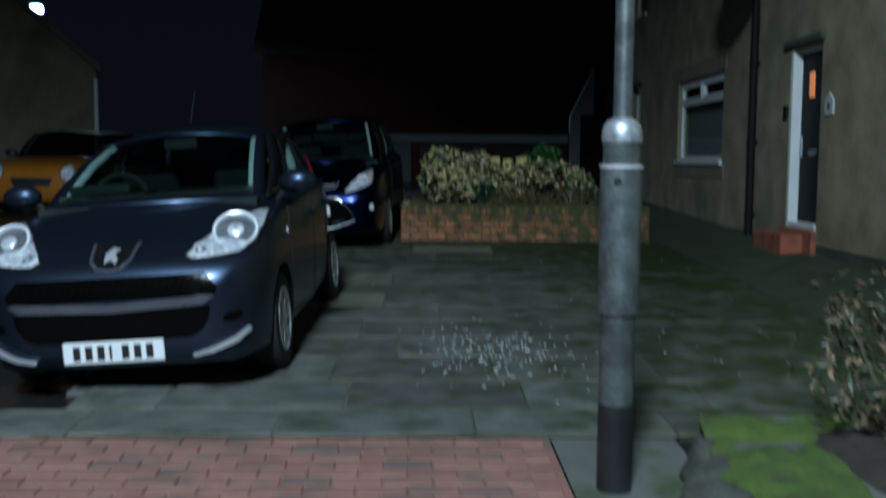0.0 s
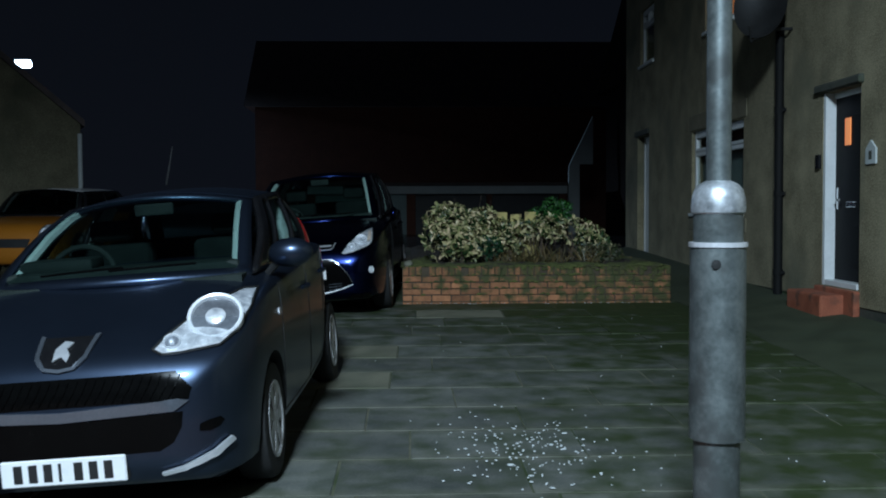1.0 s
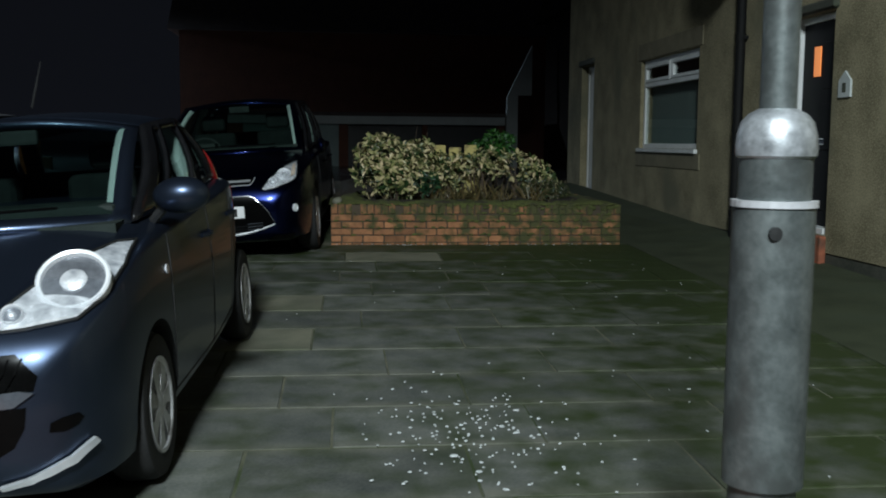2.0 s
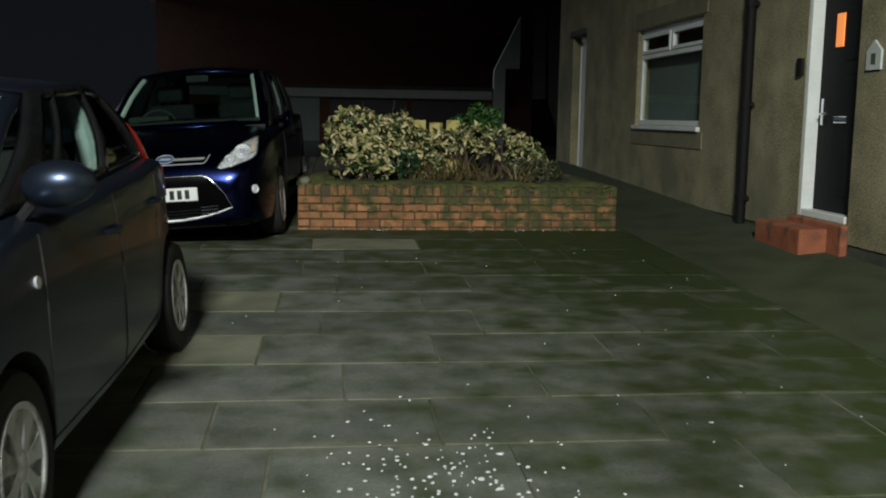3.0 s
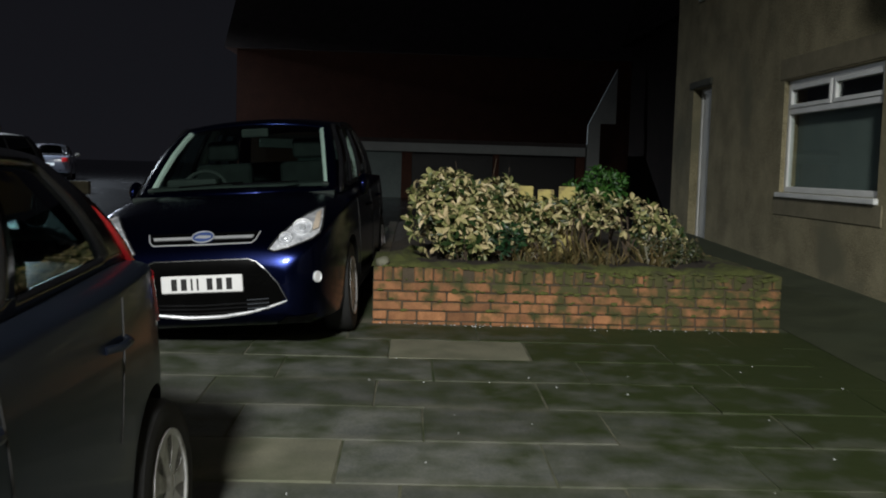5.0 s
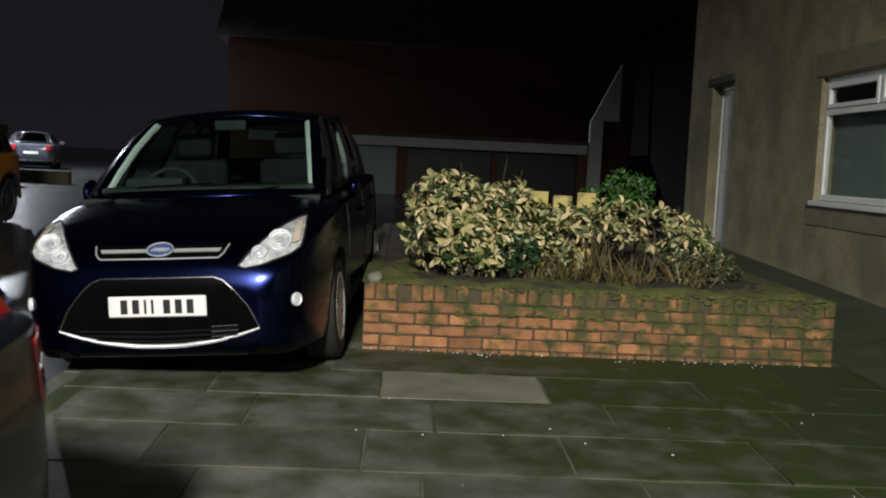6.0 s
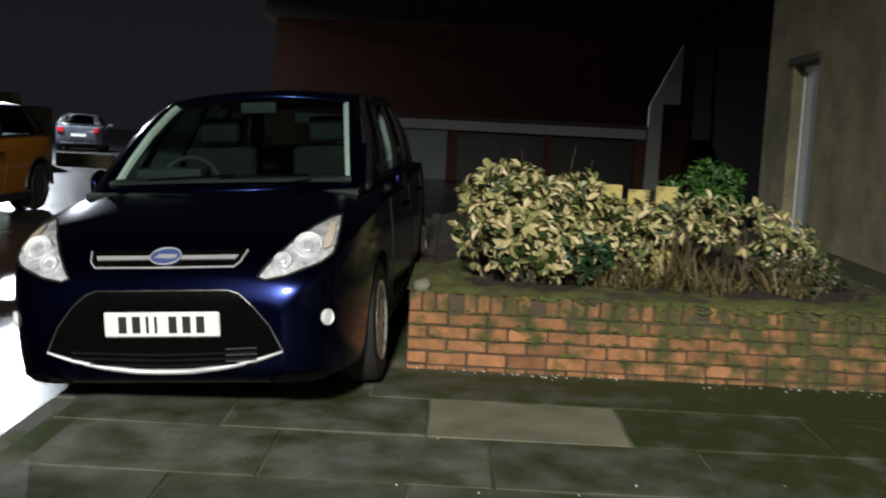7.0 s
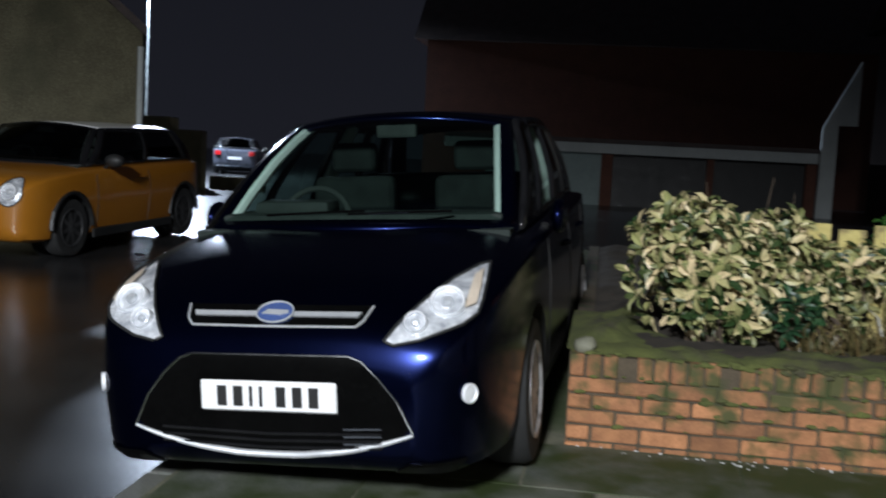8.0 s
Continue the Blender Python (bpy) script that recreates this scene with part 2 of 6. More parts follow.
PAINT_GREY = mat("steel_blue_paint", (0.045, 0.058, 0.092), (0.054, 0.069, 0.108), 0.34, metal=0.88, big=2, fine=300, bump=0.015, spec=0.2, coat=0.25, rough_var=0.05)
PAINT_NAVY = mat("navy_paint", (0.004, 0.0065, 0.034), (0.0055, 0.009, 0.045), 0.21, metal=0.95, big=2, fine=300, bump=0.015, coat=0.1, rough_var=0.05)
PAINT_YELLOW = mat("amber_paint", (0.31, 0.120, 0.005), (0.37, 0.148, 0.008), 0.38, big=2, fine=200, bump=0.01, coat=0.8, rough_var=0.05)
PAINT_SILVER = mat("silver_paint", (0.10, 0.11, 0.145), (0.145, 0.155, 0.195), 0.30, metal=0.5, big=2, fine=200, bump=0.01, coat=0.8)
ROOF_WHITE = mat("white_roof_paint", (0.78, 0.78, 0.78), (0.85, 0.85, 0.85), 0.3, big=2, fine=200, bump=0.0, coat=0.6)
# seat and dashboard near-black: the cabin's shade is put into their colours
SEAT = mat("shaded_seat_fabric", (0.006, 0.008, 0.0075), (0.013, 0.018, 0.016), 0.9, big=9, fine=200, bump=0.3, spec=0.08)
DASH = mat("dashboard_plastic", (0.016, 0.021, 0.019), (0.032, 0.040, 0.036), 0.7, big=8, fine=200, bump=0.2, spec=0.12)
TRIM_GREY = mat("pale_pillar_trim", (0.50, 0.57, 0.53), (0.60, 0.66, 0.62), 0.8, big=8, fine=120, bump=0.1)
RED_LENS = mat("red_lamp_lens", (0.42, 0.012, 0.016), (0.55, 0.02, 0.022), 0.18, big=14, fine=60, bump=0.2, coat=1.0)
AMBER_LENS = mat("amber_lens", (0.66, 0.54, 0.42), (0.78, 0.66, 0.52), 0.2, big=14, fine=60, bump=0.1, coat=1.0)
BADGE_BLUE = mat("badge_blue", (0.05, 0.08, 0.22), (0.07, 0.11, 0.28), 0.25, bump=0.0, coat=1.0)
STONE_STEP = mat("red_painted_step", (0.20, 0.06, 0.028), (0.34, 0.115, 0.055), 0.8, big=6, fine=80, bump=0.4, c=(0.10, 0.05, 0.03), c_scale=5)
DOOR_DARK = mat("dark_composite_door", (0.006, 0.006, 0.007), (0.012, 0.012, 0.013), 0.6, big=4, fine=80, bump=0.1, spec=0.12)
GRILLE_BLACK = mat("grille_black", (0.0015, 0.0015, 0.0015), (0.003, 0.003, 0.003), 0.22, big=5, fine=60, bump=0.0, spec=0.10, rough_var=0.04)
MOSSY_PATH = mat("mossy_path", (0.022, 0.029, 0.011), (0.050, 0.060, 0.027), 0.9, big=3, fine=80, bump=0.6, depth=0.006, c=(0.036, 0.046, 0.022), c_scale=1.5, c_range=(0.55, 0.72))
BLIND = mat("closed_blind", (0.20, 0.25, 0.235), (0.27, 0.32, 0.30), 0.85, big=3, fine=40, bump=0.1)
# the dark of unlit rooms, put into a near-black colour
ROOM_DARK = mat("unlit_room_panel", (0.010, 0.011, 0.012), (0.02, 0.02, 0.02), 0.9, bump=0.0)
CEDAR = mat("weathered_board", (0.36, 0.30, 0.09), (0.52, 0.44, 0.16), 0.85, big=6, fine=50, bump=0.4, c=(0.2, 0.16, 0.07), c_scale=8)
# near-black colour holds the darkness of an unlit wall and roof
DARK_WALL = mat("unlit_dark_wall", (0.012, 0.010, 0.009), (0.026, 0.020, 0.018), 0.95, big=3, fine=30, bump=0.5, spec=0.1)
TILE = mat("roof_tile", (0.06, 0.05, 0.048), (0.12, 0.095, 0.088), 0.85, big=3, fine=30, bump=0.6, depth=0.02)
OLIVE_RENDER = mat("olive_render", (0.075, 0.068, 0.040), (0.17, 0.155, 0.095), 0.93, big=2.2, fine=60, bump=0.8, depth=0.010, c=(0.07, 0.07, 0.04), c_scale=0.6, cells=True)
FAR_BRICK = mat("far_brick", (0.10, 0.042, 0.028), (0.16, 0.07, 0.045), 0.9, big=2, fine=14, bump=0.4)
FAR_WHITE = mat("far_white_board", (0.42, 0.45, 0.44), (0.55, 0.58, 0.57), 0.7, big=2, fine=20, bump=0.1)
FAR_DOOR = mat("garage_door_paint", (0.22, 0.29, 0.28), (0.30, 0.37, 0.36), 0.6, big=2, fine=20, bump=0.1)
SHARD = mat("pale_grit", (0.42, 0.44, 0.44), (0.70, 0.72, 0.72), 0.35, big=40, fine=120, bump=0.1)
CREAM_LEAF = leaf_mat("variegated_leaf", (0.020, 0.042, 0.010), (0.29, 0.29, 0.11), (0.62, 0.50, 0.29))
GREEN_LEAF = leaf_mat("fresh_green_leaf", (0.018, 0.060, 0.010), (0.030, 0.095, 0.014), (0.055, 0.135, 0.022))
DEEP_LEAF = leaf_mat("deep_green_leaf", (0.008, 0.028, 0.010), (0.014, 0.045, 0.016), (0.035, 0.085, 0.03))
DRY_LEAF = leaf_mat("dry_stem", (0.055, 0.045, 0.016), (0.135, 0.098, 0.038), (0.055, 0.060, 0.020))
PALE_DRY_LEAF = leaf_mat("faded_leaf", (0.035, 0.044, 0.018), (0.085, 0.075, 0.040), (0.24, 0.17, 0.105))
DARK_LEAF = leaf_mat("dark_leaf", (0.02, 0.035, 0.012), (0.05, 0.06, 0.02), (0.10, 0.085, 0.05))
TWIG = mat("twig_bark", (0.05, 0.035, 0.022), (0.10, 0.075, 0.05), 0.9, big=20, fine=90, bump=0.4)
LAMP_GLOW = glow_mat("lamp_lens_lit", (0.92, 0.97, 1.0), 60.0)
ORANGE_GLOW = glow_mat("lit_orange_curtain", (1.0, 0.30, 0.07), 0.55)


# ---- mesh helpers ----
def link(ob, parent):
    ob.parent = parent
    return ob


def part(name, bm, material, parent, label="", smooth=False, sharp=35):
    """Links a bmesh as one mesh object under a thing or a part."""
    me = bpy.data.meshes.new(name)
    bmesh.ops.recalc_face_normals(bm, faces=bm.faces)
    bm.to_mesh(me)
    bm.free()
    me.materials.append(material)
    if smooth:
        for poly in me.polygons:
            poly.use_smooth = True
        me.set_sharp_from_angle(angle=radians(sharp))
    ob = new(name, me)
    if parent is not None:
        ob.parent = parent
    if label:
        tagged(ob, label)
    return ob


def thing(name, m, label, category, group="", kind=""):
    ob = new(name)
    ob.empty_display_size = 0.2
    ob.matrix_world = m
    return tagged(ob, label, category, group, kind)


def add_box(bm, lo, hi, bevel=0.0, m=None, seg=1):
    c = [(a + b) / 2 for a, b in zip(lo, hi)]
    s = [abs(b - a) for a, b in zip(lo, hi)]
    r = bmesh.ops.create_cube(bm, size=1, matrix=Matrix.LocRotScale(c, None, s))
    vs = r["verts"]
    if bevel:
        es = list({e for v in vs for e in v.link_edges})
        out = bmesh.ops.bevel(bm, geom=es, offset=bevel, segments=seg, affect="EDGES", profile=0.6)
        vs = list({v for f in out["faces"] for v in f.verts} | {v for v in vs if v.is_valid})
    if m is not None:
        bmesh.ops.transform(bm, matrix=m, verts=vs)
    return vs


def box_bm(lo, hi, bevel=0.0, m=None, seg=1):
    bm = bmesh.new()
    add_box(bm, lo, hi, bevel, m, seg)
    return bm


def add_tube(bm, pts, radii, seg=10, closed=False, caps=True):
    """A round tube through points; radii a number or one for each point."""
    pts = [Vector(p) for p in pts]
    if not hasattr(radii, "__len__"):
        radii = [radii] * len(pts)
    rings, n = [], len(pts)
    ref = None
    for i, p in enumerate(pts):
        a = pts[(i - 1) % n] if (closed or i > 0) else p
        b = pts[(i + 1) % n] if (closed or i < n - 1) else p
        d = (b - a).normalized()
        if ref is None:
            ref = d.orthogonal().normalized()
        ref = (ref - d * ref.dot(d)).normalized()
        side = d.cross(ref)
        rings.append([bm.verts.new(p + (ref * math.cos(k * 2 * math.pi / seg) + side * math.sin(k * 2 * math.pi / seg)) * radii[i]) for k in range(seg)])
    for i in range(n if closed else n - 1):
        r, s = rings[i], rings[(i + 1) % n]
        for k in range(seg):
            bm.faces.new((r[k], r[(k + 1) % seg], s[(k + 1) % seg], s[k]))
    if caps and not closed:
        bm.faces.new(rings[0][::-1])
        bm.faces.new(rings[-1])


def tube_bm(pts, radii, seg=10, closed=False):
    bm = bmesh.new()
    add_tube(bm, pts, radii, seg, closed)
    return bm


def lathe_bm(profile, seg=32, axis="z", m=None):
    """Turns (radius, height) pairs round an axis."""
    bm = bmesh.new()
    rings = []
    for r, h in profile:
        ring = []
        for k in range(seg):
            a = 2 * math.pi * k / seg
            ring.append(bm.verts.new((r * math.cos(a), r * math.sin(a), h) if axis == "z" else (h, r * math.cos(a), r * math.sin(a))))
        rings.append(ring)
    for a, b in zip(rings, rings[1:]):
        for k in range(seg):
            bm.faces.new((a[k], a[(k + 1) % seg], b[(k + 1) % seg], b[k]))
    if profile[0][0] > 1e-4:
        bm.faces.new(rings[0][::-1])
    if profile[-1][0] > 1e-4:
        bm.faces.new(rings[-1])
    bmesh.ops.remove_doubles(bm, verts=bm.verts, dist=1e-5)
    if m is not None:
        bmesh.ops.transform(bm, matrix=m, verts=bm.verts)
    return bm


def prism_bm(outline, lo, hi, axis="y"):
    """A flat outline pushed from lo to hi along an axis: (x, z) for y, (y, z) for x, (x, y) for z."""
    bm = bmesh.new()
    put = {"y": lambda a, b, h: (a, h, b), "x": lambda a, b, h: (h, a, b), "z": lambda a, b, h: (a, b, h)}[axis]
    f = [bm.verts.new(put(a, b, lo)) for a, b in outline]
    g = [bm.verts.new(put(a, b, hi)) for a, b in outline]
    n = len(f)
    bm.faces.new(f[::-1])
    bm.faces.new(g)
    for i in range(n):
        bm.faces.new((f[i], f[(i + 1) % n], g[(i + 1) % n], g[i]))
    return bm


def smooth_curve(xs, ys):
    """A smooth monotone curve through points."""
    xs, ys = np.array(xs, float), np.array(ys, float)
    h, d = np.diff(xs), np.diff(ys) / np.diff(xs)
    s = np.zeros(len(xs))
    s[0], s[-1] = d[0], d[-1]
    for i in range(1, len(xs) - 1):
        if d[i - 1] * d[i] > 0:
            s[i] = 2 * d[i - 1] * d[i] / (d[i - 1] + d[i])

    def at(x):
        i = int(np.clip(np.searchsorted(xs, x) - 1, 0, len(h) - 1))
        u = (x - xs[i]) / h[i]
        return float(ys[i] * (1 + 2 * u) * (1 - u) ** 2 + ys[i + 1] * u * u * (3 - 2 * u) + h[i] * (s[i] * u * (1 - u) ** 2 - s[i + 1] * u * u * (1 - u)))
    return at


# ---- setting: ground, drive, house ----
def sheet(name, xs, ys, drop, material, label, kind="structure"):
    bm = bmesh.new()
    grid = [[bm.verts.new((x, y, ground_z(y) - (drop(x, y) if callable(drop) else drop))) for x in xs] for y in ys]
    for a, b in zip(grid, grid[1:]):
        for i in range(len(xs) - 1):
            bm.faces.new((a[i], a[i + 1], b[i + 1], b[i]))
    return tagged(part(name, bm, material, None), label, name, kind=kind)


sheet("ground", [-300, -60, -20, -8, -2.6, KERB_X - 0.002, KERB_X + 0.03, 4, 20, 60, 300], [-60, -20, -5, 0, 4, 5, 5.35, 5.7, 8, 11, 13, 13.5, 14, 15, 16, 18, 19, 20, 21, 22, 24, 27, 30, 34, 36, 60, 400], road_drop, ASPHALT, "wet dark asphalt road and ground reaching far off")
sheet("joint_bed", [KERB_X + 0.10, 0, 4.1], [4.45, 8, 11, 13, 13.5, 14, 15, 16, 18, 19, 20, 20.6], 0.009, JOINT, "sandy mossy bedding between the paving slabs")

HX = 4.10  # house front
bm = bmesh.new()
pys = [4.5, 6, 8, 10, 12, 14, 16, 18, 19, 20.3]
pxs = [2.95, 3.1, 3.3, 3.5, 3.7, 3.9, HX + 0.011]
grid = [[bm.verts.new((x, y, ground_z(y) - 0.003 + 0.125 * min(1.0, (x - 2.95) / 1.1) ** 1.4 + 0.010 * noise.noise((x * 3, y * 2, 0)) * (x > 3))) for x in pxs] for y in pys]
for a, b in zip(grid, grid[1:]):
    for i in range(len(pxs) - 1):
        bm.faces.new((a[i], a[i + 1], b[i + 1], b[i]))
tagged(part("pavement_house", bm, MOSSY_PATH, None, smooth=True, sharp=180), "mossy dark path rising to the foot of the house", "path", kind="structure")


def wall_with_holes(bm, x0, x1, ys, zs, holes):
    """A wall across x0..x1 over the given cuts, with the cells of the holes left open and their reveals closed."""
    def hole(y, z):
        return any(a < y < b and c < z < d for a, b, c, d in holes)
    ny, nz = len(ys) - 1, len(zs) - 1
    solid = [[not hole((ys[i] + ys[i + 1]) / 2, (zs[j] + zs[j + 1]) / 2) for j in range(nz)] for i in range(ny)]

    def quad(*p):
        bm.faces.new([bm.verts.new(q) for q in p])
    for i in range(ny):
        for j in range(nz):
            if not solid[i][j]:
                continue
            a, b, c, d = ys[i], ys[i + 1], zs[j], zs[j + 1]
            for x in (x0, x1):
                quad((x, a, c), (x, b, c), (x, b, d), (x, a, d))
            for di, dj, p, q in ((-1, 0, (a, c), (a, d)), (1, 0, (b, c), (b, d)), (0, -1, (a, c), (b, c)), (0, 1, (a, d), (b, d))):
                k, m = i + di, j + dj
                if not (0 <= k < ny and 0 <= m < nz) or not solid[k][m]:
                    quad((x0, *p), (x1, *p), (x1, *q), (x0, *q))
    bmesh.ops.remove_doubles(bm, verts=bm.verts, dist=1e-4)


WIN = (13.60, 15.93, 1.02, 2.24)
DOOR = (10.30, 11.16, 0.29, 2.26)
SIDE = (18.62, 19.50, 0.17, 2.42)
UPPER = (14.0, 15.3, 3.62, 4.75)
UPPER2 = (18.3, 19.3, 3.7, 4.7)
holes = [WIN, DOOR, SIDE, UPPER, UPPER2]
ycuts = sorted({2.0, 20.5, *(v for h in holes for v in h[:2])})
zcuts = sorted({0.14, 5.6, *(v for h in holes for v in h[2:])})
bm = bmesh.new()
wall_with_holes(bm, HX, HX + 0.30, ycuts, zcuts, holes)
tagged(part("wall_house", bm, RENDERED, None), "beige pebble-dashed house wall with white windows", "wall", kind="structure")
for lo, hi in (((HX + 0.012, 2.0, -0.5), (HX + 0.30, DOOR[0], 0.14)), ((HX + 0.012, DOOR[1], -0.5), (HX + 0.30, 20.5, 0.14)), ((HX + 0.30, DOOR[0], -0.5), (HX + 0.5, DOOR[1], 0.14))):
    tagged(part("plinth", box_bm(lo, hi), PLINTH, None), "damp dark plinth at the foot of the house wall", "plinth", kind="structure")
tagged(part("wall_gable", box_bm((HX + 0.30, 20.2, -0.3), (12, 20.5, 5.6)), RENDERED, None), "pebble-dashed gable end of the house", "wall", kind="structure")
tagged(part("wall_south", box_bm((HX + 0.30, 2.0, -0.6), (12, 2.3, 5.6)), RENDERED, None), "pebble-dashed end wall of the house", "wall", kind="structure")
bm = prism_bm([(1.7, 5.5), (20.8, 5.5), (20.8, 5.65), (11.2, 9.0), (1.7, 5.65)], HX - 0.35, 12.0, "x")
tagged(part("roof_house", bm, TILE, None), "dark tiled roof of the pebble-dashed house", "roof", kind="structure")
# added panels, unseen behind the openings, near-black like rooms without light
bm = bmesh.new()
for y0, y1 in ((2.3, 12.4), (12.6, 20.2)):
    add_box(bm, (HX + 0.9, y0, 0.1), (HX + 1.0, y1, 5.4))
tagged(part("wall_inside", bm, ROOM_DARK, None), "added near-black panels inside the house, standing in for unlit rooms", "wall", kind="structure")


def window(name, y0, y1, z0, z1, label, transom=0.34, back=None):
    """A white casement in the house wall: frame, two top lights over one pane, sill; local x into the wall, y along it."""
    t = thing(name, pose(HX, y0, z0), label, "window", kind="structure")
    w, h, f, d = y1 - y0, z1 - z0, 0.065, 0.06
    x0 = 0.05
    fr = bmesh.new()
    zt = h - transom
    for lo, hi in (((x0, 0, 0.0), (x0 + d, f, h)), ((x0, w - f, 0.0), (x0 + d, w, h)), ((x0, f, 0.0), (x0 + d, w - f, f)), ((x0, f, h - f), (x0 + d, w - f, h)), ((x0, f, zt - f / 2), (x0 + d, w - f, zt + f / 2)),
                   ((x0, w / 2 - f / 2, zt + f / 2), (x0 + d, w / 2 + f / 2, h - f))):
        add_box(fr, lo, hi, 0.006)
    part("window_frame", fr, WHITE, t)
    for a, b in ((f, w / 2 - f / 2), (w / 2 + f / 2, w - f)):
        sash = bmesh.new()
        lo, hi = zt + f / 2, h - f
        s = 0.045
        for p, q in (((x0 - 0.012, a, lo), (x0 + 0.04, a + s, hi)), ((x0 - 0.012, b - s, lo), (x0 + 0.04, b, hi)), ((x0 - 0.012, a + s, lo), (x0 + 0.04, b - s, lo + s)), ((x0 - 0.012, a + s, hi - s), (x0 + 0.04, b - s, hi))):
            add_box(sash, p, q, 0.005)
        part("sash", sash, WHITE, t)
        pane = part("pane", box_bm((x0 + 0.02, a + s, lo + s), (x0 + 0.026, b - s, hi - s)), PANE, t)
        pane.visible_shadow = False
    pane = part("pane", box_bm((x0 + 0.02, f, f), (x0 + 0.026, w - f, zt - f / 2)), PANE, t)
    pane.visible_shadow = False
    part("window_sill", box_bm((-0.045, -0.03, -0.055), (x0 + d, w + 0.03, -0.001), 0.008), WHITE, t)
    if back:
        part("blind", box_bm((0.17, 0.02, 0.02), (0.18, w - 0.02, (zt - 0.01) if back is BLIND else h - 0.02)), back, t)
    # near-black sheet behind the glass stands in for the room's darkness
    part("unlit_room_panel", box_bm((0.26, 0.0, 0.0), (0.29, w, h)), ROOM_DARK, t)
    return t


window("window_1", *WIN, "white plastic casement window with a lowered pale blind", back=BLIND)
window("window_2", *UPPER, "upstairs white window with a lit orange curtain", transom=0.3, back=ORANGE_GLOW)
window("window_3", *UPPER2, "unlit upstairs window over the side door", transom=0.3)
for a, b, c, d in (WIN,):
    for z0, z1, name in ((c - 0.25, c - 0.058, "sill_band"), (d + 0.01, d + 0.24, "lintel_band")):
        tagged(part(name, box_bm((HX - 0.012, a - 0.12, z0), (HX + 0.02, b + 0.12, z1), 0.006), SMOOTH_RENDER, None), "smooth rendered band at the window opening", "trim", kind="structure")


def front_door():
    y0, y1, z0, z1 = DOOR
    t = thing("door_1", pose(HX, y0, z0), "dark front door in a white frame with a lit glazed strip", "door", kind="structure")
    w, h, f = y1 - y0, z1 - z0, 0.075
    x0, f = 0.09, 0.06
    fr = bmesh.new()
    for lo, hi in (((x0, 0, 0), (x0 + 0.07, f, h)), ((0.004, w - f, 0), (x0 + 0.07, w, h)), ((0.004, f, 0), (x0 + 0.07, w - f, 0.06)), ((x0, f, h - f), (x0 + 0.07, w - f, h))):
        add_box(fr, lo, hi, 0.006)
    part("door_frame", fr, WHITE, t, "white plastic frame")
    leaf = bmesh.new()
    add_box(leaf, (x0 + 0.02, f, 0.06), (x0 + 0.065, w - f, h - f), 0.004)
    for k in range(3):
        add_box(leaf, (x0 + 0.008, f + 0.12, 0.2 + 0.55 * k), (x0 + 0.022, f + 0.32, 0.62 + 0.55 * k), 0.005)
    part("leaf", leaf, DOOR_DARK, t)
    part("lit_glazing", box_bm((x0 + 0.006, 0.44, 1.42), (x0 + 0.019, 0.56, 1.69), 0.003), ORANGE_GLOW, t, "small glazed strip lit orange from inside")
    hb = tube_bm([(x0 - 0.02, 0.70, 0.87), (x0 - 0.035, 0.63, 0.875), (x0 - 0.035, 0.55, 0.875)], 0.011, 8)
    add_box(hb, (x0 + 0.0, 0.68, 0.78), (x0 + 0.022, 0.73, 1.0), 0.006)
    part("door_handle", hb, CHROME, t, "chrome lever handle")
    part("letterbox", box_bm((x0 + 0.002, 0.30, 0.80), (x0 + 0.022, 0.52, 0.855), 0.006), CHROME, t, "chrome letterbox")
    # lintel's shadow over the door is put into this hood's dark colour
    part("canopy", box_bm((-0.05, -0.06, h + 0.004), (0.02, w + 0.14, h + 0.09), 0.015), PLINTH, t, "dark lintel hood with the lintel's shadow in its colour")


front_door()
t = thing("door_2", pose(HX, SIDE[0], SIDE[2]), "white side door set deep in its opening", "door", kind="structure")
w, h = SIDE[1] - SIDE[0], SIDE[3] - SIDE[2]
bm = bmesh.new()
for lo, hi in (((0.12, 0, 0), (0.19, 0.07, h)), ((0.12, w - 0.07, 0), (0.19, w, h)), ((0.12, 0.07, h - 0.07), (0.19, w - 0.07, h))):
    add_box(bm, lo, hi, 0.005)
part("door_frame", bm, WHITE, t)
bm = box_bm((0.135, 0.07, 0.01), (0.18, w - 0.07, h - 0.07), 0.004)
for k in range(2):
    add_box(bm, (0.125, 0.17, 0.15 + 0.95 * k), (0.138, w - 0.17, 0.9 + 0.95 * k), 0.006)
part("leaf", bm, WHITE, t)
part("hood", box_bm((-0.035, -0.03, h + 0.004), (0.02, w + 0.12, h + 0.10), 0.012), PLINTH, t, "dark hood over the side door")

# red step under the front door
t = thing("door_step", pose(0, 0, 0), "worn red-painted brick doorstep below the front door", "step")
gz = ground_z(10.8)
part("lower_step", box_bm((HX - 0.29, DOOR[0] + 0.20, gz - 0.05), (HX + 0.008, DOOR[1] + 0.20, 0.235), 0.03, seg=3), STONE_STEP, t)
part("upper_step", box_bm((HX - 0.06, DOOR[0] - 0.02, gz - 0.05), (HX + 0.006, DOOR[1] + 0.05, 0.285), 0.015, seg=2), STONE_STEP, t)

# downpipe
t = thing("downpipe", pose(HX - 0.06, 12.22, 0), "black plastic downpipe clipped to the house wall", "drainpipe")
part("pipe", tube_bm([(0, 0, ground_z(12.2) - 0.03), (0, 0, 0.3), (0, 0, 5.4)], 0.050, 14), PIPE_BLACK, t, smooth=True)
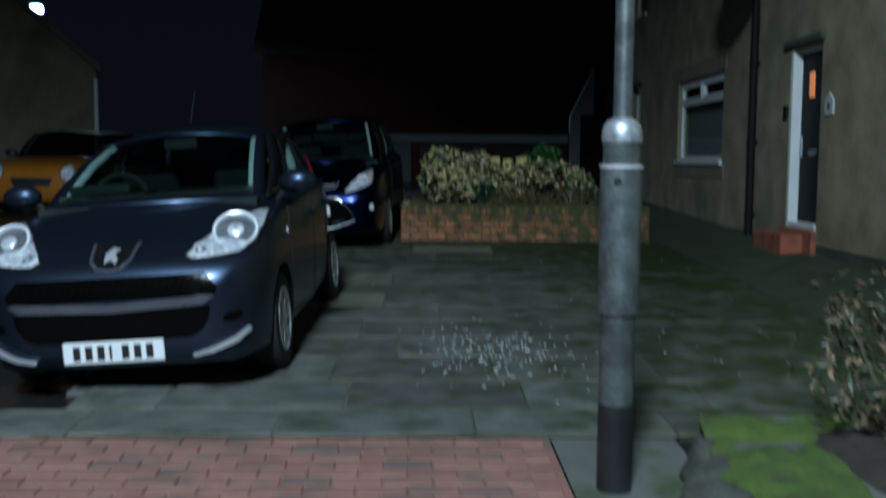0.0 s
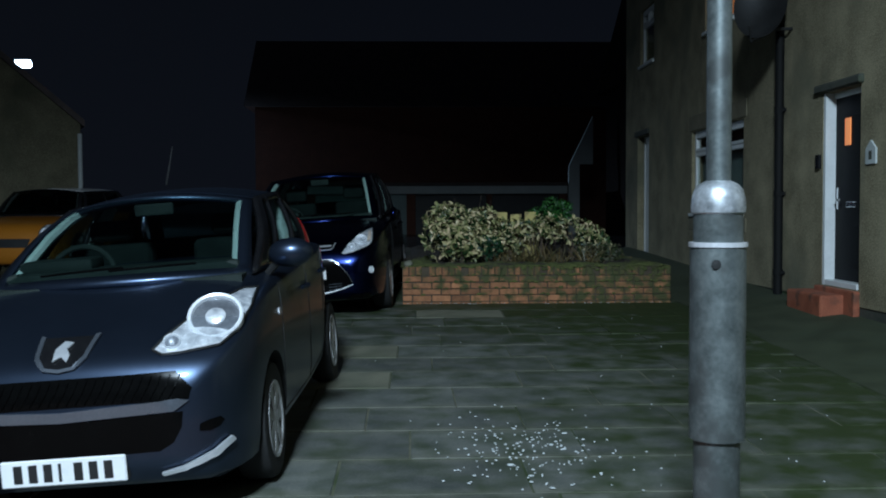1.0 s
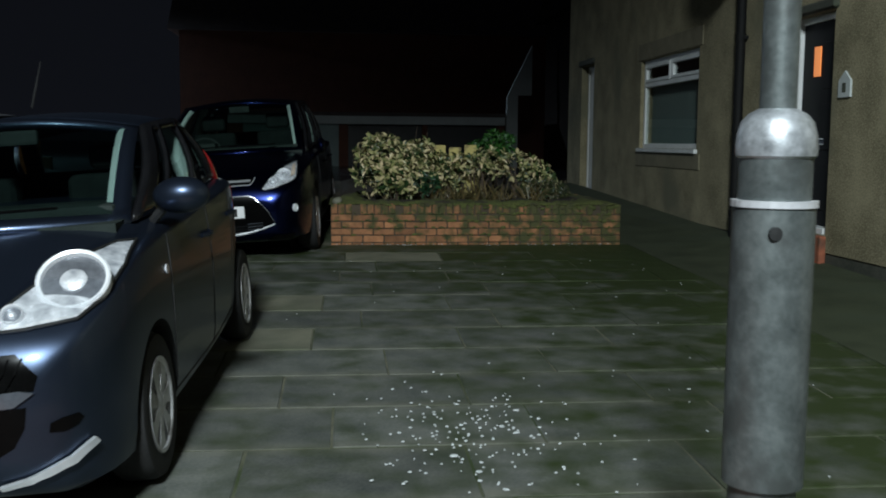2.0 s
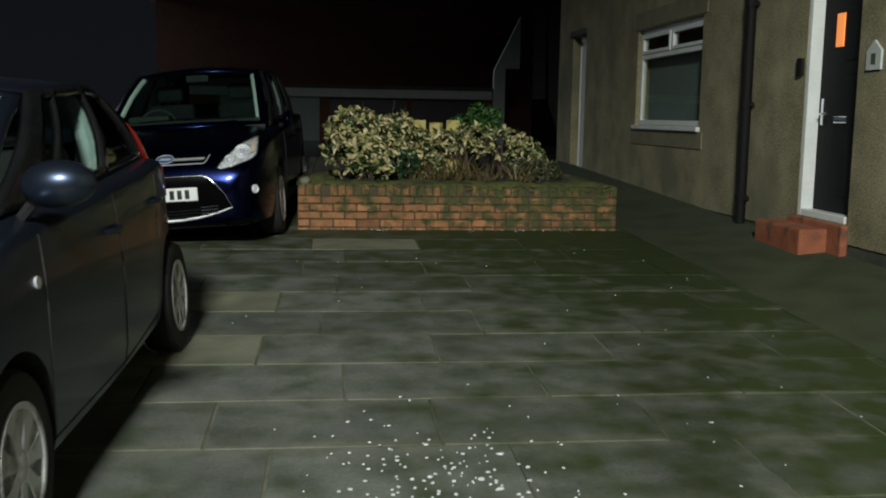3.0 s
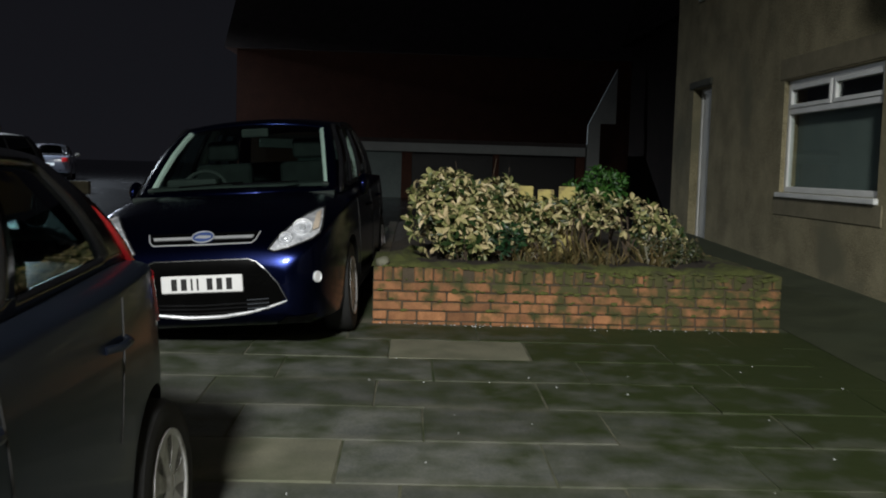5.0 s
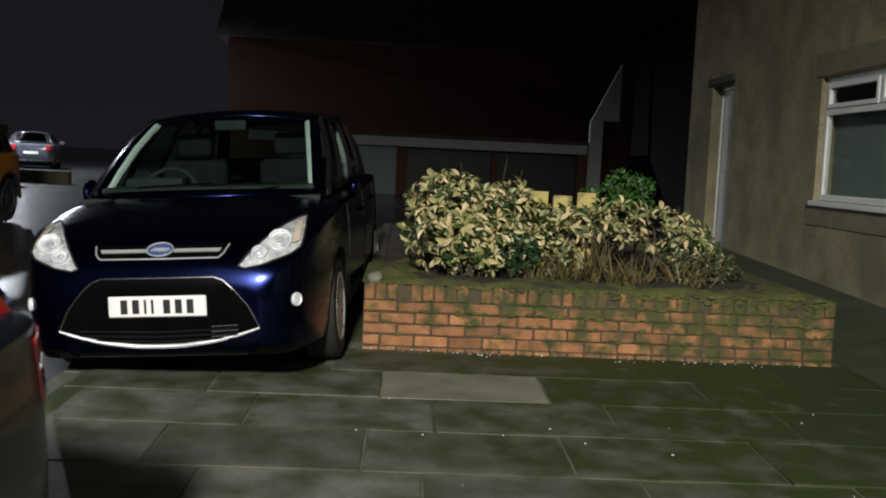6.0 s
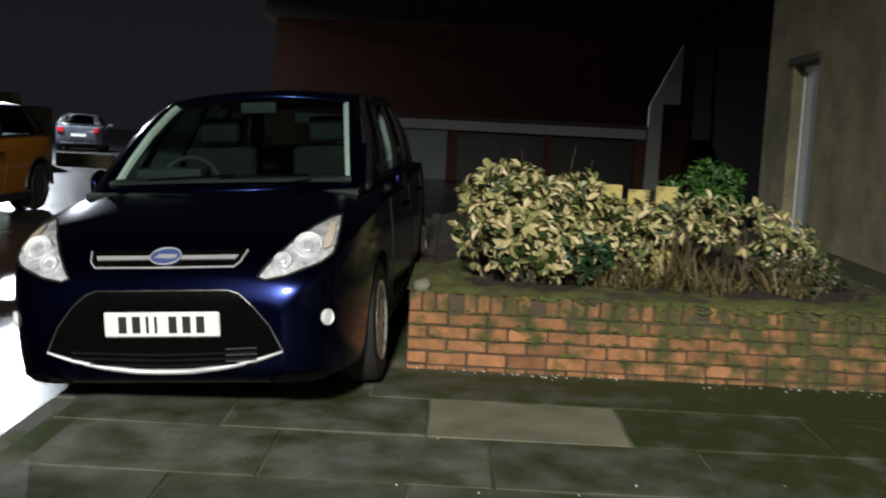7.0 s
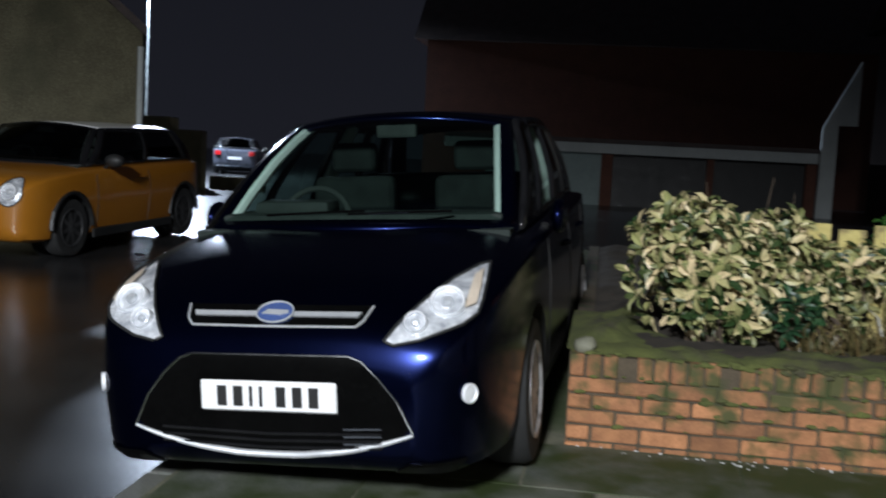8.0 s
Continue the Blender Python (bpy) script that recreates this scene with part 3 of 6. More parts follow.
for z in (0.35, 1.25, 2.2, 3.4, 4.6):
    bm = tube_bm([(0, 0, z - 0.035), (0, 0, z + 0.035)], 0.058, 14)
    add_box(bm, (-0.005, -0.065, z - 0.02), (0.058, 0.065, z + 0.02), 0.005)
    part("clip", bm, PIPE_BLACK, t)

# satellite dish
t = thing("satellite_dish", pose(HX, 12.02, 3.2), "dark grey satellite dish on a wall bracket", "satellite dish")
prof = [(0.001 + 0.36 * k / 8, 0.09 * (k / 8) ** 2) for k in range(9)] + [(0.365, 0.092), (0.36, 0.075)] + [(0.35 * (1 - k / 8) + 0.001, 0.09 * (1 - k / 8) ** 2 - 0.012) for k in range(1, 9)]
bm = lathe_bm(prof, 36)
bmesh.ops.transform(bm, matrix=Matrix.Translation((-0.34, 0, 0.12)) @ Vector((-0.50, -0.80, 0.30)).to_track_quat("Z", "Y").to_matrix().to_4x4() @ Matrix.Diagonal((0.80, 1.15, 1, 1)), verts=bm.verts)
part("reflector", bm, BLACK, t, smooth=True)
part("bracket", tube_bm([(0.0, 0, -0.12), (-0.2, 0, -0.12), (-0.33, 0.0, 0.06)], 0.02, 8), BLACK, t)
part("feed_arm", tube_bm([(-0.33, 0, -0.2), (-0.55, -0.25, -0.3), (-0.6, -0.33, -0.15)], 0.012, 8), BLACK, t)

# doorbell box and number plaque
tagged(part("doorbell", box_bm((HX - 0.035, 11.19, 1.49), (HX + 0.002, 11.28, 1.64), 0.012, seg=2), BLACK_GLOSS, None), "black doorbell unit fixed beside the front door frame", "doorbell")
t = thing("house_plaque", pose(HX, 10.06, 1.58), "pale house-shaped plaque on the wall by the front door", "plaque")
part("board", prism_bm([(-0.10, -0.09), (0.10, -0.09), (0.10, 0.05), (0.0, 0.13), (-0.10, 0.05)], -0.018, 0.002, "x"), FAR_WHITE, t)
part("mark", box_bm((-0.021, -0.03, -0.05), (-0.0185, 0.03, 0.03)), PLINTH, t)

# ---- raised brick bed ----
WX0, WX1, WY, WTOP, WBACK = -0.26, 2.88, 12.49, 0.425, 19.0
tagged(part("wall_bed_core", box_bm((WX0 + 0.012, WY + 0.012, -0.25), (WX1 - 0.012, WY + 0.10, WTOP - 0.012)), MORTAR, None), "dirty mortar of the low brick garden wall", "wall", kind="structure")
bed_front = bpy.data.objects["wall_bed_core"]
tagged(part("wall_bed_return", box_bm((WX1 - 0.10, WY + 0.10, -0.25), (WX1 - 0.012, WBACK, WTOP - 0.012)), MORTAR, None), "dirty mortar of the garden wall's return", "wall", kind="structure")
bed_return = bpy.data.objects["wall_bed_return"]
tagged(part("wall_bed_left", box_bm((WX0, WY + 0.10, -0.25), (WX0 + 0.10, WBACK, WTOP - 0.02)), MORTAR, None), "mossy inner side wall of the planting bed", "wall", kind="structure")


def mound(name, x0, x1, y0, y1, base, amp, step, material, label, seed, edge=0.12, kind="structure", skew=0.0):
    """An uneven patch of soil or moss, falling to its edges."""
    bm = bmesh.new()
    nx, ny = max(2, int((x1 - x0) / step)), max(2, int((y1 - y0) / step))
    g = []
    for j in range(ny + 1):
        row = []
        for i in range(nx + 1):
            x, y = x0 + (x1 - x0) * i / nx, y0 + (y1 - y0) * j / ny
            e = min(1.0, min(x - x0, x1 - x, y - y0, y1 - y) / edge)
            z = base + amp * e * (0.55 + 0.9 * noise.noise((x * 3 + seed, y * 3, 0)) + 0.5 * noise.noise((x * 11, y * 11 + seed, 3)))
            row.append(bm.verts.new((x + skew * (y1 - y), y, z)))
        g.append(row)
    for a, b in zip(g, g[1:]):
        for i in range(nx):
            bm.faces.new((a[i], a[i + 1], b[i + 1], b[i]))
    return tagged(part(name, bm, material, None, smooth=True, sharp=180), label, name, kind=kind)


mound("soil_bed", WX0 + 0.1, WX1 - 0.1, WY + 0.1, WBACK, WTOP - 0.03, 0.06, 0.09, SOIL, "dark soil of the planting bed", 2)
mound("moss_edge", WX0 + 0.005, WX1 - 0.005, WY + 0.035, WY + 0.34, WTOP - 0.006, 0.045, 0.03, MOSS, "green moss along the top of the brick wall", 5, edge=0.06)
mound("moss_corner", WX0 - 0.02, 0.25, WY + 0.2, WY + 1.5, WTOP - 0.02, 0.11, 0.05, MOSS, "mossy hump at the corner of the bed", 8, edge=0.25)
mound("moss_side", WX1 - 0.5, WX1 - 0.01, WY + 0.25, WY + 4.5, WTOP - 0.012, 0.05, 0.05, MOSS, "moss along the return of the brick wall", 11)

# bed behind the lamp column
KX0, KX1, KY0, KY1 = 1.04, 4.06, 2.2, 4.25
gz = ground_z(3.4)
tagged(part("wall_kerb", prism_bm([(KX0 - 0.27, KY0), (KX0 + 0.15, KY1 + 0.09), (KX1, KY1 + 0.09), (KX1, KY0)], gz - 0.2, gz + 0.155, "z"), CONCRETE, None), "low stone kerb of the front bed, dark with damp", "kerb", kind="structure")
mound("moss_bank", KX0 + 0.14, KX0 + 0.66, KY0, KY1 + 0.1, gz + 0.15, 0.075, 0.035, BRIGHT_MOSS, "bright green moss over the front bed's kerb", 17, edge=0.16, skew=-0.195)
mound("moss_bank_back", KX0 + 0.50, KX1, KY1 - 0.22, KY1 + 0.1, gz + 0.15, 0.065, 0.035, BRIGHT_MOSS, "bright green moss along the back of the front bed", 23, edge=0.1)
mound("soil_front", KX0 + 0.45, KX1, KY0, KY1 - 0.15, gz + 0.15, 0.06, 0.06, SOIL, "dark soil of the front bed", 29, edge=0.15)
for k, (x, y, r) in enumerate(((1.21, 4.13, 0.12), (1.12, 3.88, 0.14), (1.05, 3.60, 0.15), (0.98, 3.30, 0.16), (0.92, 3.0, 0.16))):
    bm = bmesh.new()
    bmesh.ops.create_icosphere(bm, subdivisions=3, radius=1)
    for v in bm.verts:
        q = v.co.copy()
        v.co = Vector((q.x * r * 0.85, q.y * r * 1.1, q.z * r * 0.85)) * (1 + 0.35 * noise.noise(q * 1.7 + Vector((k * 9, 0, 0))) + 0.10 * noise.noise(q * 6))
    bmesh.ops.translate(bm, vec=(x, y, gz + r * 0.35), verts=bm.verts)
    tagged(part("rock", bm, PLINTH, None, smooth=True, sharp=50), "dark damp rock at the foot of the mossy bed", "rock", group="rocks at the front bed")


# ---- vehicles ----
from mathutils.bvhtree import BVHTree


def loft(spec):
    """The lower body of a car: rings of a section that swells and falls along its length. Local y runs from nose to tail."""
    ys = spec["Y"]
    W, ZB, ZS, ZT = (smooth_curve(ys, spec[k]) for k in ("W", "ZB", "ZS", "ZT"))
    stations = sorted(set([round(ys[0] + 0.012 * k * k / 2, 4) for k in range(14)] + [round(v, 4) for v in np.arange(1.2, ys[-1] - 0.35, 0.14)] + [round(ys[-1] - 0.012 * k * k / 2, 4) for k in range(9)]))
    stations = [s for s in stations if ys[0] <= s <= ys[-1]]
    bm, rings = bmesh.new(), []
    for y in stations:
        w, zb, zs, zt = W(y), ZB(y), ZS(y), ZT(y)
        h = zs - zb
        half = [(0, zb), (0.5 * w, zb), (0.86 * w, zb + 0.01 * h), (0.955 * w, zb + 0.07 * h), (0.98 * w, zb + 0.2 * h), (0.99 * w, zb + 0.38 * h), (w, zb + 0.56 * h), (w, zb + 0.78 * h), (0.985 * w, zs)]
        for k in range(1, 11):
            a = math.pi / 2 * k / 10
            half.append((0.985 * w * max(0.0, math.cos(a)) ** 0.72, zs + (zt - zs) * math.sin(a) ** 0.85))
        half[-1] = (0, zt)
        ring = [bm.verts.new((x, y, z)) for x, z in half] + [bm.verts.new((-x, y, z)) for x, z in half[-2:0:-1]]
        rings.append(ring)
    n = len(rings[0])
    for a, b in zip(rings, rings[1:]):
        for k in range(n):
            bm.faces.new((a[k], a[(k + 1) % n], b[(k + 1) % n], b[k]))
    bm.faces.new(rings[0][::-1])
    bm.faces.new(rings[-1])
    bmesh.ops.recalc_face_normals(bm, faces=bm.faces)
    return bm


def lerp(a, b, u):
    return a + (b - a) * u


class Cabin:
    """The glasshouse: screens, sides and roof between a belt line and a roof line."""

    def __init__(self, s):
        self.s = s

    def screen(self, u, v):
        c = self.s
        x = u * lerp(c["ax"], c["tx"], v)
        bow = lerp(c["bow"], c["bow_top"], v) * (1 - u * u)
        return Vector((x, lerp(c["ay"], c["ty"], v) - bow, lerp(c["az"], c["tz"], v) + (1 - u * u) * lerp(0.02, c["crown"], v) + 0.05 * math.sin(math.pi * v)))

    def rear(self, u, v):
        c = self.s
        return Vector((u * lerp(c["bx"], c["rx"], v), lerp(c["by"], c["ry"], v) + 0.08 * (1 - u * u), lerp(c["bz"], c["rz"], v) + (1 - u * u) * lerp(0.0, c["crown"], v)))

    def side(self, sgn, s, v):
        c = self.s
        x = lerp(lerp(c["ax"], c["bx"], s), lerp(c["tx"], c["rx"], s), v) + c["bulge"] * math.sin(math.pi * s) + 0.035 * math.sin(math.pi * v)
        z0 = lerp(c["az"], c["bz"], s)
        z1 = lerp(c["tz"], c["rz"], s) + c["arch"] * math.sin(math.pi * s)
        return Vector((sgn * x, lerp(lerp(c["ay"], c["by"], s), lerp(c["ty"], c["ry"], s), v), lerp(z0, z1, v)))

    def roof(self, u, s):
        c = self.s
        x = u * (lerp(c["tx"], c["rx"], s) + c["bulge"] * math.sin(math.pi * s))
        y = lerp(c["ty"] - c["bow_top"] * (1 - u * u), c["ry"] + 0.08 * (1 - u * u), s)
        return Vector((x, y, lerp(c["tz"], c["rz"], s) + c["arch"] * math.sin(math.pi * s) + c["crown"] * (1 - u * u)))


def cells(f, us, vs, keep):
    """A grid surface of f over the cuts us and vs, with only the cells for which keep(u, v) holds."""
    bm = bmesh.new()
    g = {}

    def vert(i, j):
        if (i, j) not in g:
            g[i, j] = bm.verts.new(f(us[i], vs[j]))
        return g[i, j]
    for i in range(len(us) - 1):
        for j in range(len(vs) - 1):
            if keep((us[i] + us[i + 1]) / 2, (vs[j] + vs[j + 1]) / 2):
                bm.faces.new((vert(i, j), vert(i + 1, j), vert(i + 1, j + 1), vert(i, j + 1)))
    return bm


def cuts(lo, hi, n, *extra):
    return sorted(set([round(lerp(lo, hi, k / n), 4) for k in range(n + 1)]) | set(extra))


def merge(bm, other):
    me = bpy.data.meshes.new("tmp")
    other.to_mesh(me)
    other.free()
    bm.from_mesh(me)
    bpy.data.meshes.remove(me)


def decal(tree, outline, view, lift=0.004, step=0.04, thick=0.006):
    """A plate that lies on the body: an outline seen from the front, back or a side, cut into a grid and laid on the surface."""
    bm = bmesh.new()
    bm.faces.new([bm.verts.new((a, b, 0)) for a, b in outline])
    for axis in (0, 1):
        lo, hi = min(p[axis] for p in outline), max(p[axis] for p in outline)
        k = math.floor(lo / step) + 1
        while k * step < hi:
            co, no = [0, 0, 0], [0, 0, 0]
            co[axis], no[axis] = k * step, 1
            bmesh.ops.bisect_plane(bm, geom=bm.verts[:] + bm.edges[:] + bm.faces[:], plane_co=co, plane_no=no)
            k += 1
    for v in bm.verts:
        a, b = v.co.x, v.co.y
        if view == "front":
            o, d = Vector((a, -3, b)), Vector((0, 1, 0))
        elif view == "rear":
            o, d = Vector((a, 9, b)), Vector((0, -1, 0))
        elif view == "right":
            o, d = Vector((3, a, b)), Vector((-1, 0, 0))
        elif view == "left":
            o, d = Vector((-3, a, b)), Vector((1, 0, 0))
        else:
            o, d = Vector((a, b, 4)), Vector((0, 0, -1))
        hit, nor, _, _ = tree.ray_cast(o, d)
        if hit is None:
            hit, nor, _, _ = tree.find_nearest(o + d * 3)
        if nor.dot(d) > 0:
            nor = -nor
        v.co = hit + nor * lift
    if thick:
        bmesh.ops.recalc_face_normals(bm, faces=bm.faces)
        bmesh.ops.solidify(bm, geom=bm.faces[:], thickness=thick)
    return bm


def on_body(tree, pts, view, lift=0.004):
    out = []
    for a, b in pts:
        o, d = {"front": (Vector((a, -3, b)), Vector((0, 1, 0))), "rear": (Vector((a, 9, b)), Vector((0, -1, 0))), "right": (Vector((3, a, b)), Vector((-1, 0, 0))), "left": (Vector((-3, a, b)), Vector((1, 0, 0)))}[view]
        hit, nor, _, _ = tree.ray_cast(o, d)
        if hit is None:
            hit, nor, _, _ = tree.find_nearest(o + d * 3)
        if nor.dot(d) > 0:
            nor = -nor
        out.append(hit + nor * lift)
    return out


def dense(pts, n=6, closed=False):
    out = []
    m = len(pts)
    for i in range(m if closed else m - 1):
        a, b = pts[i], pts[(i + 1) % m]
        out += [(lerp(a[0], b[0], k / n), lerp(a[1], b[1], k / n)) for k in range(n)]
    return out if closed else out + [pts[-1]]


def flip(pts):
    return [(-a, b) for a, b in pts][::-1]


def oval(cx, cz, rx, rz, n=24):
    return [(cx + rx * math.cos(2 * math.pi * k / n), cz + rz * math.sin(2 * math.pi * k / n)) for k in range(n)]


def wheel(parent, x, y, r, width, spokes, side, alloy=ALLOY, petal=False):
    """A tyre with a moulded rim and spokes; the rim's face looks outward along side."""
    w = width / 2
    tyre = part("wheel", lathe_bm([(r * 0.66, -w * 0.9), (r * 0.80, -w), (r * 0.95, -w * 0.92), (r, -w * 0.6), (r, w * 0.6), (r * 0.95, w * 0.92), (r * 0.80, w), (r * 0.66, w * 0.9)], 40, "x"), RUBBER, parent, "black rubber tyre", smooth=True)
    tyre.location = (x, y, r)
    s = side
    part("rim", lathe_bm([(r * 0.67, -w * 0.8 * s), (r * 0.67, w * 0.88 * s), (r * 0.64, w * 0.95 * s), (r * 0.60, w * 0.88 * s), (r * 0.585, w * 0.3 * s), (0.001, w * 0.25 * s)], 40, "x"), BLACK, tyre, smooth=True)
    bm = bmesh.new()
    merge(bm, lathe_bm([(r * 0.655, w * 0.90 * s), (r * 0.655, w * 1.0 * s), (r * 0.60, w * 0.99 * s), (r * 0.575, w * 0.86 * s), (r * 0.60, w * 0.80 * s)], 40, "x"))
    merge(bm, lathe_bm([(r * 0.20, w * 0.5 * s), (r * 0.20, w * 0.86 * s), (r * 0.14, w * 0.93 * s), (0.001, w * 0.95 * s)], 24, "x"))
    part("hub_ring", bm, alloy, tyre, "silver wheel trim", smooth=True)
    for k in range(spokes):
        a = 2 * math.pi * (k + 0.3) / spokes
        b = bmesh.new()
        if petal:
            # broad moulded petals with narrow dark slots between them
            rim = [(-0.070, 0.16), (-0.085, 0.30), (-0.110, 0.44), (-0.165, 0.55), (-0.20, 0.60), (0.20, 0.60), (0.165, 0.55), (0.110, 0.44), (0.085, 0.30), (0.070, 0.16)]
            merge(b, prism_bm([(p * r, q * r) for p, q in rim], w * 0.66 * s, w * 0.93 * s, "x"))
            bmesh.ops.rotate(b, verts=b.verts, cent=(0, 0, 0), matrix=Euler((a, 0, 0)).to_matrix())
            part("spoke", b, alloy, tyre)
            continue
        add_box(b, (min(w * 0.62 * s, w * 0.92 * s), -r * 0.085, r * 0.15), (max(w * 0.62 * s, w * 0.92 * s), r * 0.085, r * 0.60), 0.008, Euler((a, 0, 0)).to_matrix().to_4x4())
        part("spoke", b, alloy, tyre)


def plate(parent, y, z, chars_w, mount="number_plate"):
    """A white number plate with plain dark bars in place of its characters."""
    p = part(mount, box_bm((-0.26, y - 0.008, z - 0.056), (0.26, y + 0.004, z + 0.056), 0.006), PLATE, parent, "white number plate with dark marks")
    x = -(sum(chars_w) + 0.026 * 6 + 0.026) / 2
    for k, w in enumerate(chars_w):
        part("mark", box_bm((x, y - 0.0105, z - 0.037), (x + w, y - 0.0075, z + 0.037)), INK, p)
        x += w + (0.026 if k != 3 else 0.052)
    return p


def car(name, m, s, paint, label, roof_paint=None):
    """A car from its numbers: lofted body with wheel arches, glasshouse, seats, wheels. Returns the thing and the body's tree."""
    t = thing(name, m, label, "car")
    bm = loft(s)
    tree = BVHTree.FromBMesh(bm)
    body = part("body", bm, paint, t, smooth=True, sharp=40)
    cutter = bmesh.new()
    for y in s["axles"]:
        merge(cutter, lathe_bm([(s["tyre"] * 1.13, -1.2), (s["tyre"] * 1.13, -s["half"] + 0.30)], 40, "x", Matrix.Translation((0, y, s["tyre"] + 0.01))))
        merge(cutter, lathe_bm([(s["tyre"] * 1.13, s["half"] - 0.30), (s["tyre"] * 1.13, 1.2)], 40, "x", Matrix.Translation((0, y, s["tyre"] + 0.01))))
    tool = part("cutter", cutter, BLACK, t)
    mod = body.modifiers.new("arches", "BOOLEAN")
    mod.operation, mod.object, mod.solver = "DIFFERENCE", tool, "EXACT"
    bpy.context.view_layer.update()
    done = bpy.data.meshes.new_from_object(body.evaluated_get(bpy.context.evaluated_depsgraph_get()))
    body.modifiers.clear()
    body.data = done
    done.name = "body"
    bpy.data.objects.remove(tool)
    done.materials.clear()
    done.materials.append(paint)
    done.materials.append(BLACK)
    for poly in done.polygons:
        c0 = poly.center
        inner = abs(poly.normal.x) < 0.5 or abs(c0.x) < s["half"] - 0.2
        if inner and abs(c0.x) > s["half"] - 0.32 and any(math.hypot(c0.y - y, c0.z - s["tyre"] - 0.01) < s["tyre"] * 1.131 for y in s["axles"]):
            poly.material_index = 1
    # arch linings
    for y in s["axles"]:
        for sg in (-1, 1):
            lo = lathe_bm([(s["tyre"] * 1.12, sg * (s["half"] - 0.29)), (0.01, sg * (s["half"] - 0.285))], 32, "x", Matrix.Translation((0, y, s["tyre"] + 0.01)))
            part("arch_lining", lo, BLACK, t)
    for y in s["axles"]:
        for sg in (-1, 1):
            wheel(t, sg * (s["half"] - s["tyre_w"] / 2 - 0.008), y, s["tyre"], s["tyre_w"], s["spokes"], sg, s.get("alloy", ALLOY), s.get("petal", False))
    cab = Cabin(s["cab"])
    c = s["cab"]
    # roof and pillars
    shell = cells(cab.roof, cuts(-1, 1, 14), cuts(0, 1, 12), lambda u, v: True)
    rp = part("roof", shell, roof_paint or paint, t, smooth=True, sharp=60)
    sol = rp.modifiers.new("thick", "SOLIDIFY")
    sol.thickness, sol.offset = 0.035, -1
    uw, v0, v1 = 0.90, 0.06, 0.93
    fr = cells(cab.screen, cuts(-1, 1, 16, -uw, uw), cuts(0, 1, 10, v0, v1), lambda u, v: not (abs(u) < uw and v0 < v < v1))
    pil = part("windscreen_surround", fr, s.get("pillar_mat", paint), t, smooth=True, sharp=60)
    sol = pil.modifiers.new("thick", "SOLIDIFY")
    sol.thickness, sol.offset = 0.03, -1
    g = part("windscreen", cells(cab.screen, cuts(-uw, uw, 16), cuts(v0, v1, 10), lambda u, v: True), s.get("glass", SCREEN), t, "slightly tinted windscreen", smooth=True, sharp=180)
    g.visible_shadow = False
    # pale lining on the inner pillars
    for sg in (-1, 1):
        bm = tube_bm([cab.screen(sg * 0.93, v) + Vector((-sg * 0.035, 0.05, -0.01)) for v in (0.03, 0.25, 0.5, 0.75, 0.97)], 0.028, 8)
        part("pillar_lining", bm, TRIM_GREY, t, "pale pillar lining", smooth=True)
        if len(s["panes"]) > 2:
            u = (s["panes"][1][1] + s["panes"][2][0]) / 2
            bm = tube_bm([cab.side(sg, u, v) + Vector((-sg * 0.06, 0, 0)) for v in (0.05, 0.35, 0.65, 0.95)], [0.05, 0.045, 0.04, 0.035], 10)
            part("pillar_lining", bm, TRIM_GREY, t, "pale pillar lining", smooth=True)
    fr = cells(cab.rear, cuts(-1, 1, 12, -0.82, 0.82), cuts(0, 1, 8, 0.16, 0.9), lambda u, v: not (abs(u) < 0.82 and 0.16 < v < 0.9))
    pil = part("tailgate_surround", fr, s.get("pillar_mat", paint), t, smooth=True, sharp=60)
    sol = pil.modifiers.new("thick", "SOLIDIFY")
    sol.thickness, sol.offset = 0.03, -1
    g = part("rear_window", cells(cab.rear, cuts(-0.82, 0.82, 12), cuts(0.16, 0.9, 8), lambda u, v: True), s.get("glass", SCREEN), t, smooth=True, sharp=180)
    g.visible_shadow = False
    panes = s["panes"]
    flat = [x for p in panes for x in p]
    for sg in (-1, 1):
        def f(a, b, sg=sg):
            return cab.side(sg, a, b)
        inside = lambda a, b: any(p < a < q for p, q in panes) and 0.10 < b < 0.90
        fr = cells(f, cuts(0, 1, 20, *flat), cuts(0, 1, 8, 0.10, 0.90), lambda a, b: not inside(a, b))
        pil = part("side_frame", fr, s["frame_mat"], t, smooth=True, sharp=60)
        sol = pil.modifiers.new("thick", "SOLIDIFY")
        sol.thickness, sol.offset = 0.028, 0
        for p, q in panes:
            g = part("side_window", cells(f, cuts(p, q, 6), cuts(0.10, 0.90, 6), lambda a, b: True), s.get("glass", SCREEN), t, smooth=True, sharp=180)
            g.visible_shadow = False
    # deck, dashboard, seats and wheel inside; the dark deck stands in for cabin shade
    zb = c["az"]
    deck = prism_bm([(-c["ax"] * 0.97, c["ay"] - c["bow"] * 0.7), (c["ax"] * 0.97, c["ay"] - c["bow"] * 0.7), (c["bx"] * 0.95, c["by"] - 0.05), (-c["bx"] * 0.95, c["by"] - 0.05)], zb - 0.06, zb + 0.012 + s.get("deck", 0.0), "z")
    part("interior_deck", deck, DASH, t, "dark sheet standing in for the shaded cabin")
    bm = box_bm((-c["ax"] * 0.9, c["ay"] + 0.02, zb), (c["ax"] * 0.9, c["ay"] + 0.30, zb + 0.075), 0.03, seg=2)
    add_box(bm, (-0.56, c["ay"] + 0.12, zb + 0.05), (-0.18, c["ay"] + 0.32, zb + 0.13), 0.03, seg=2)
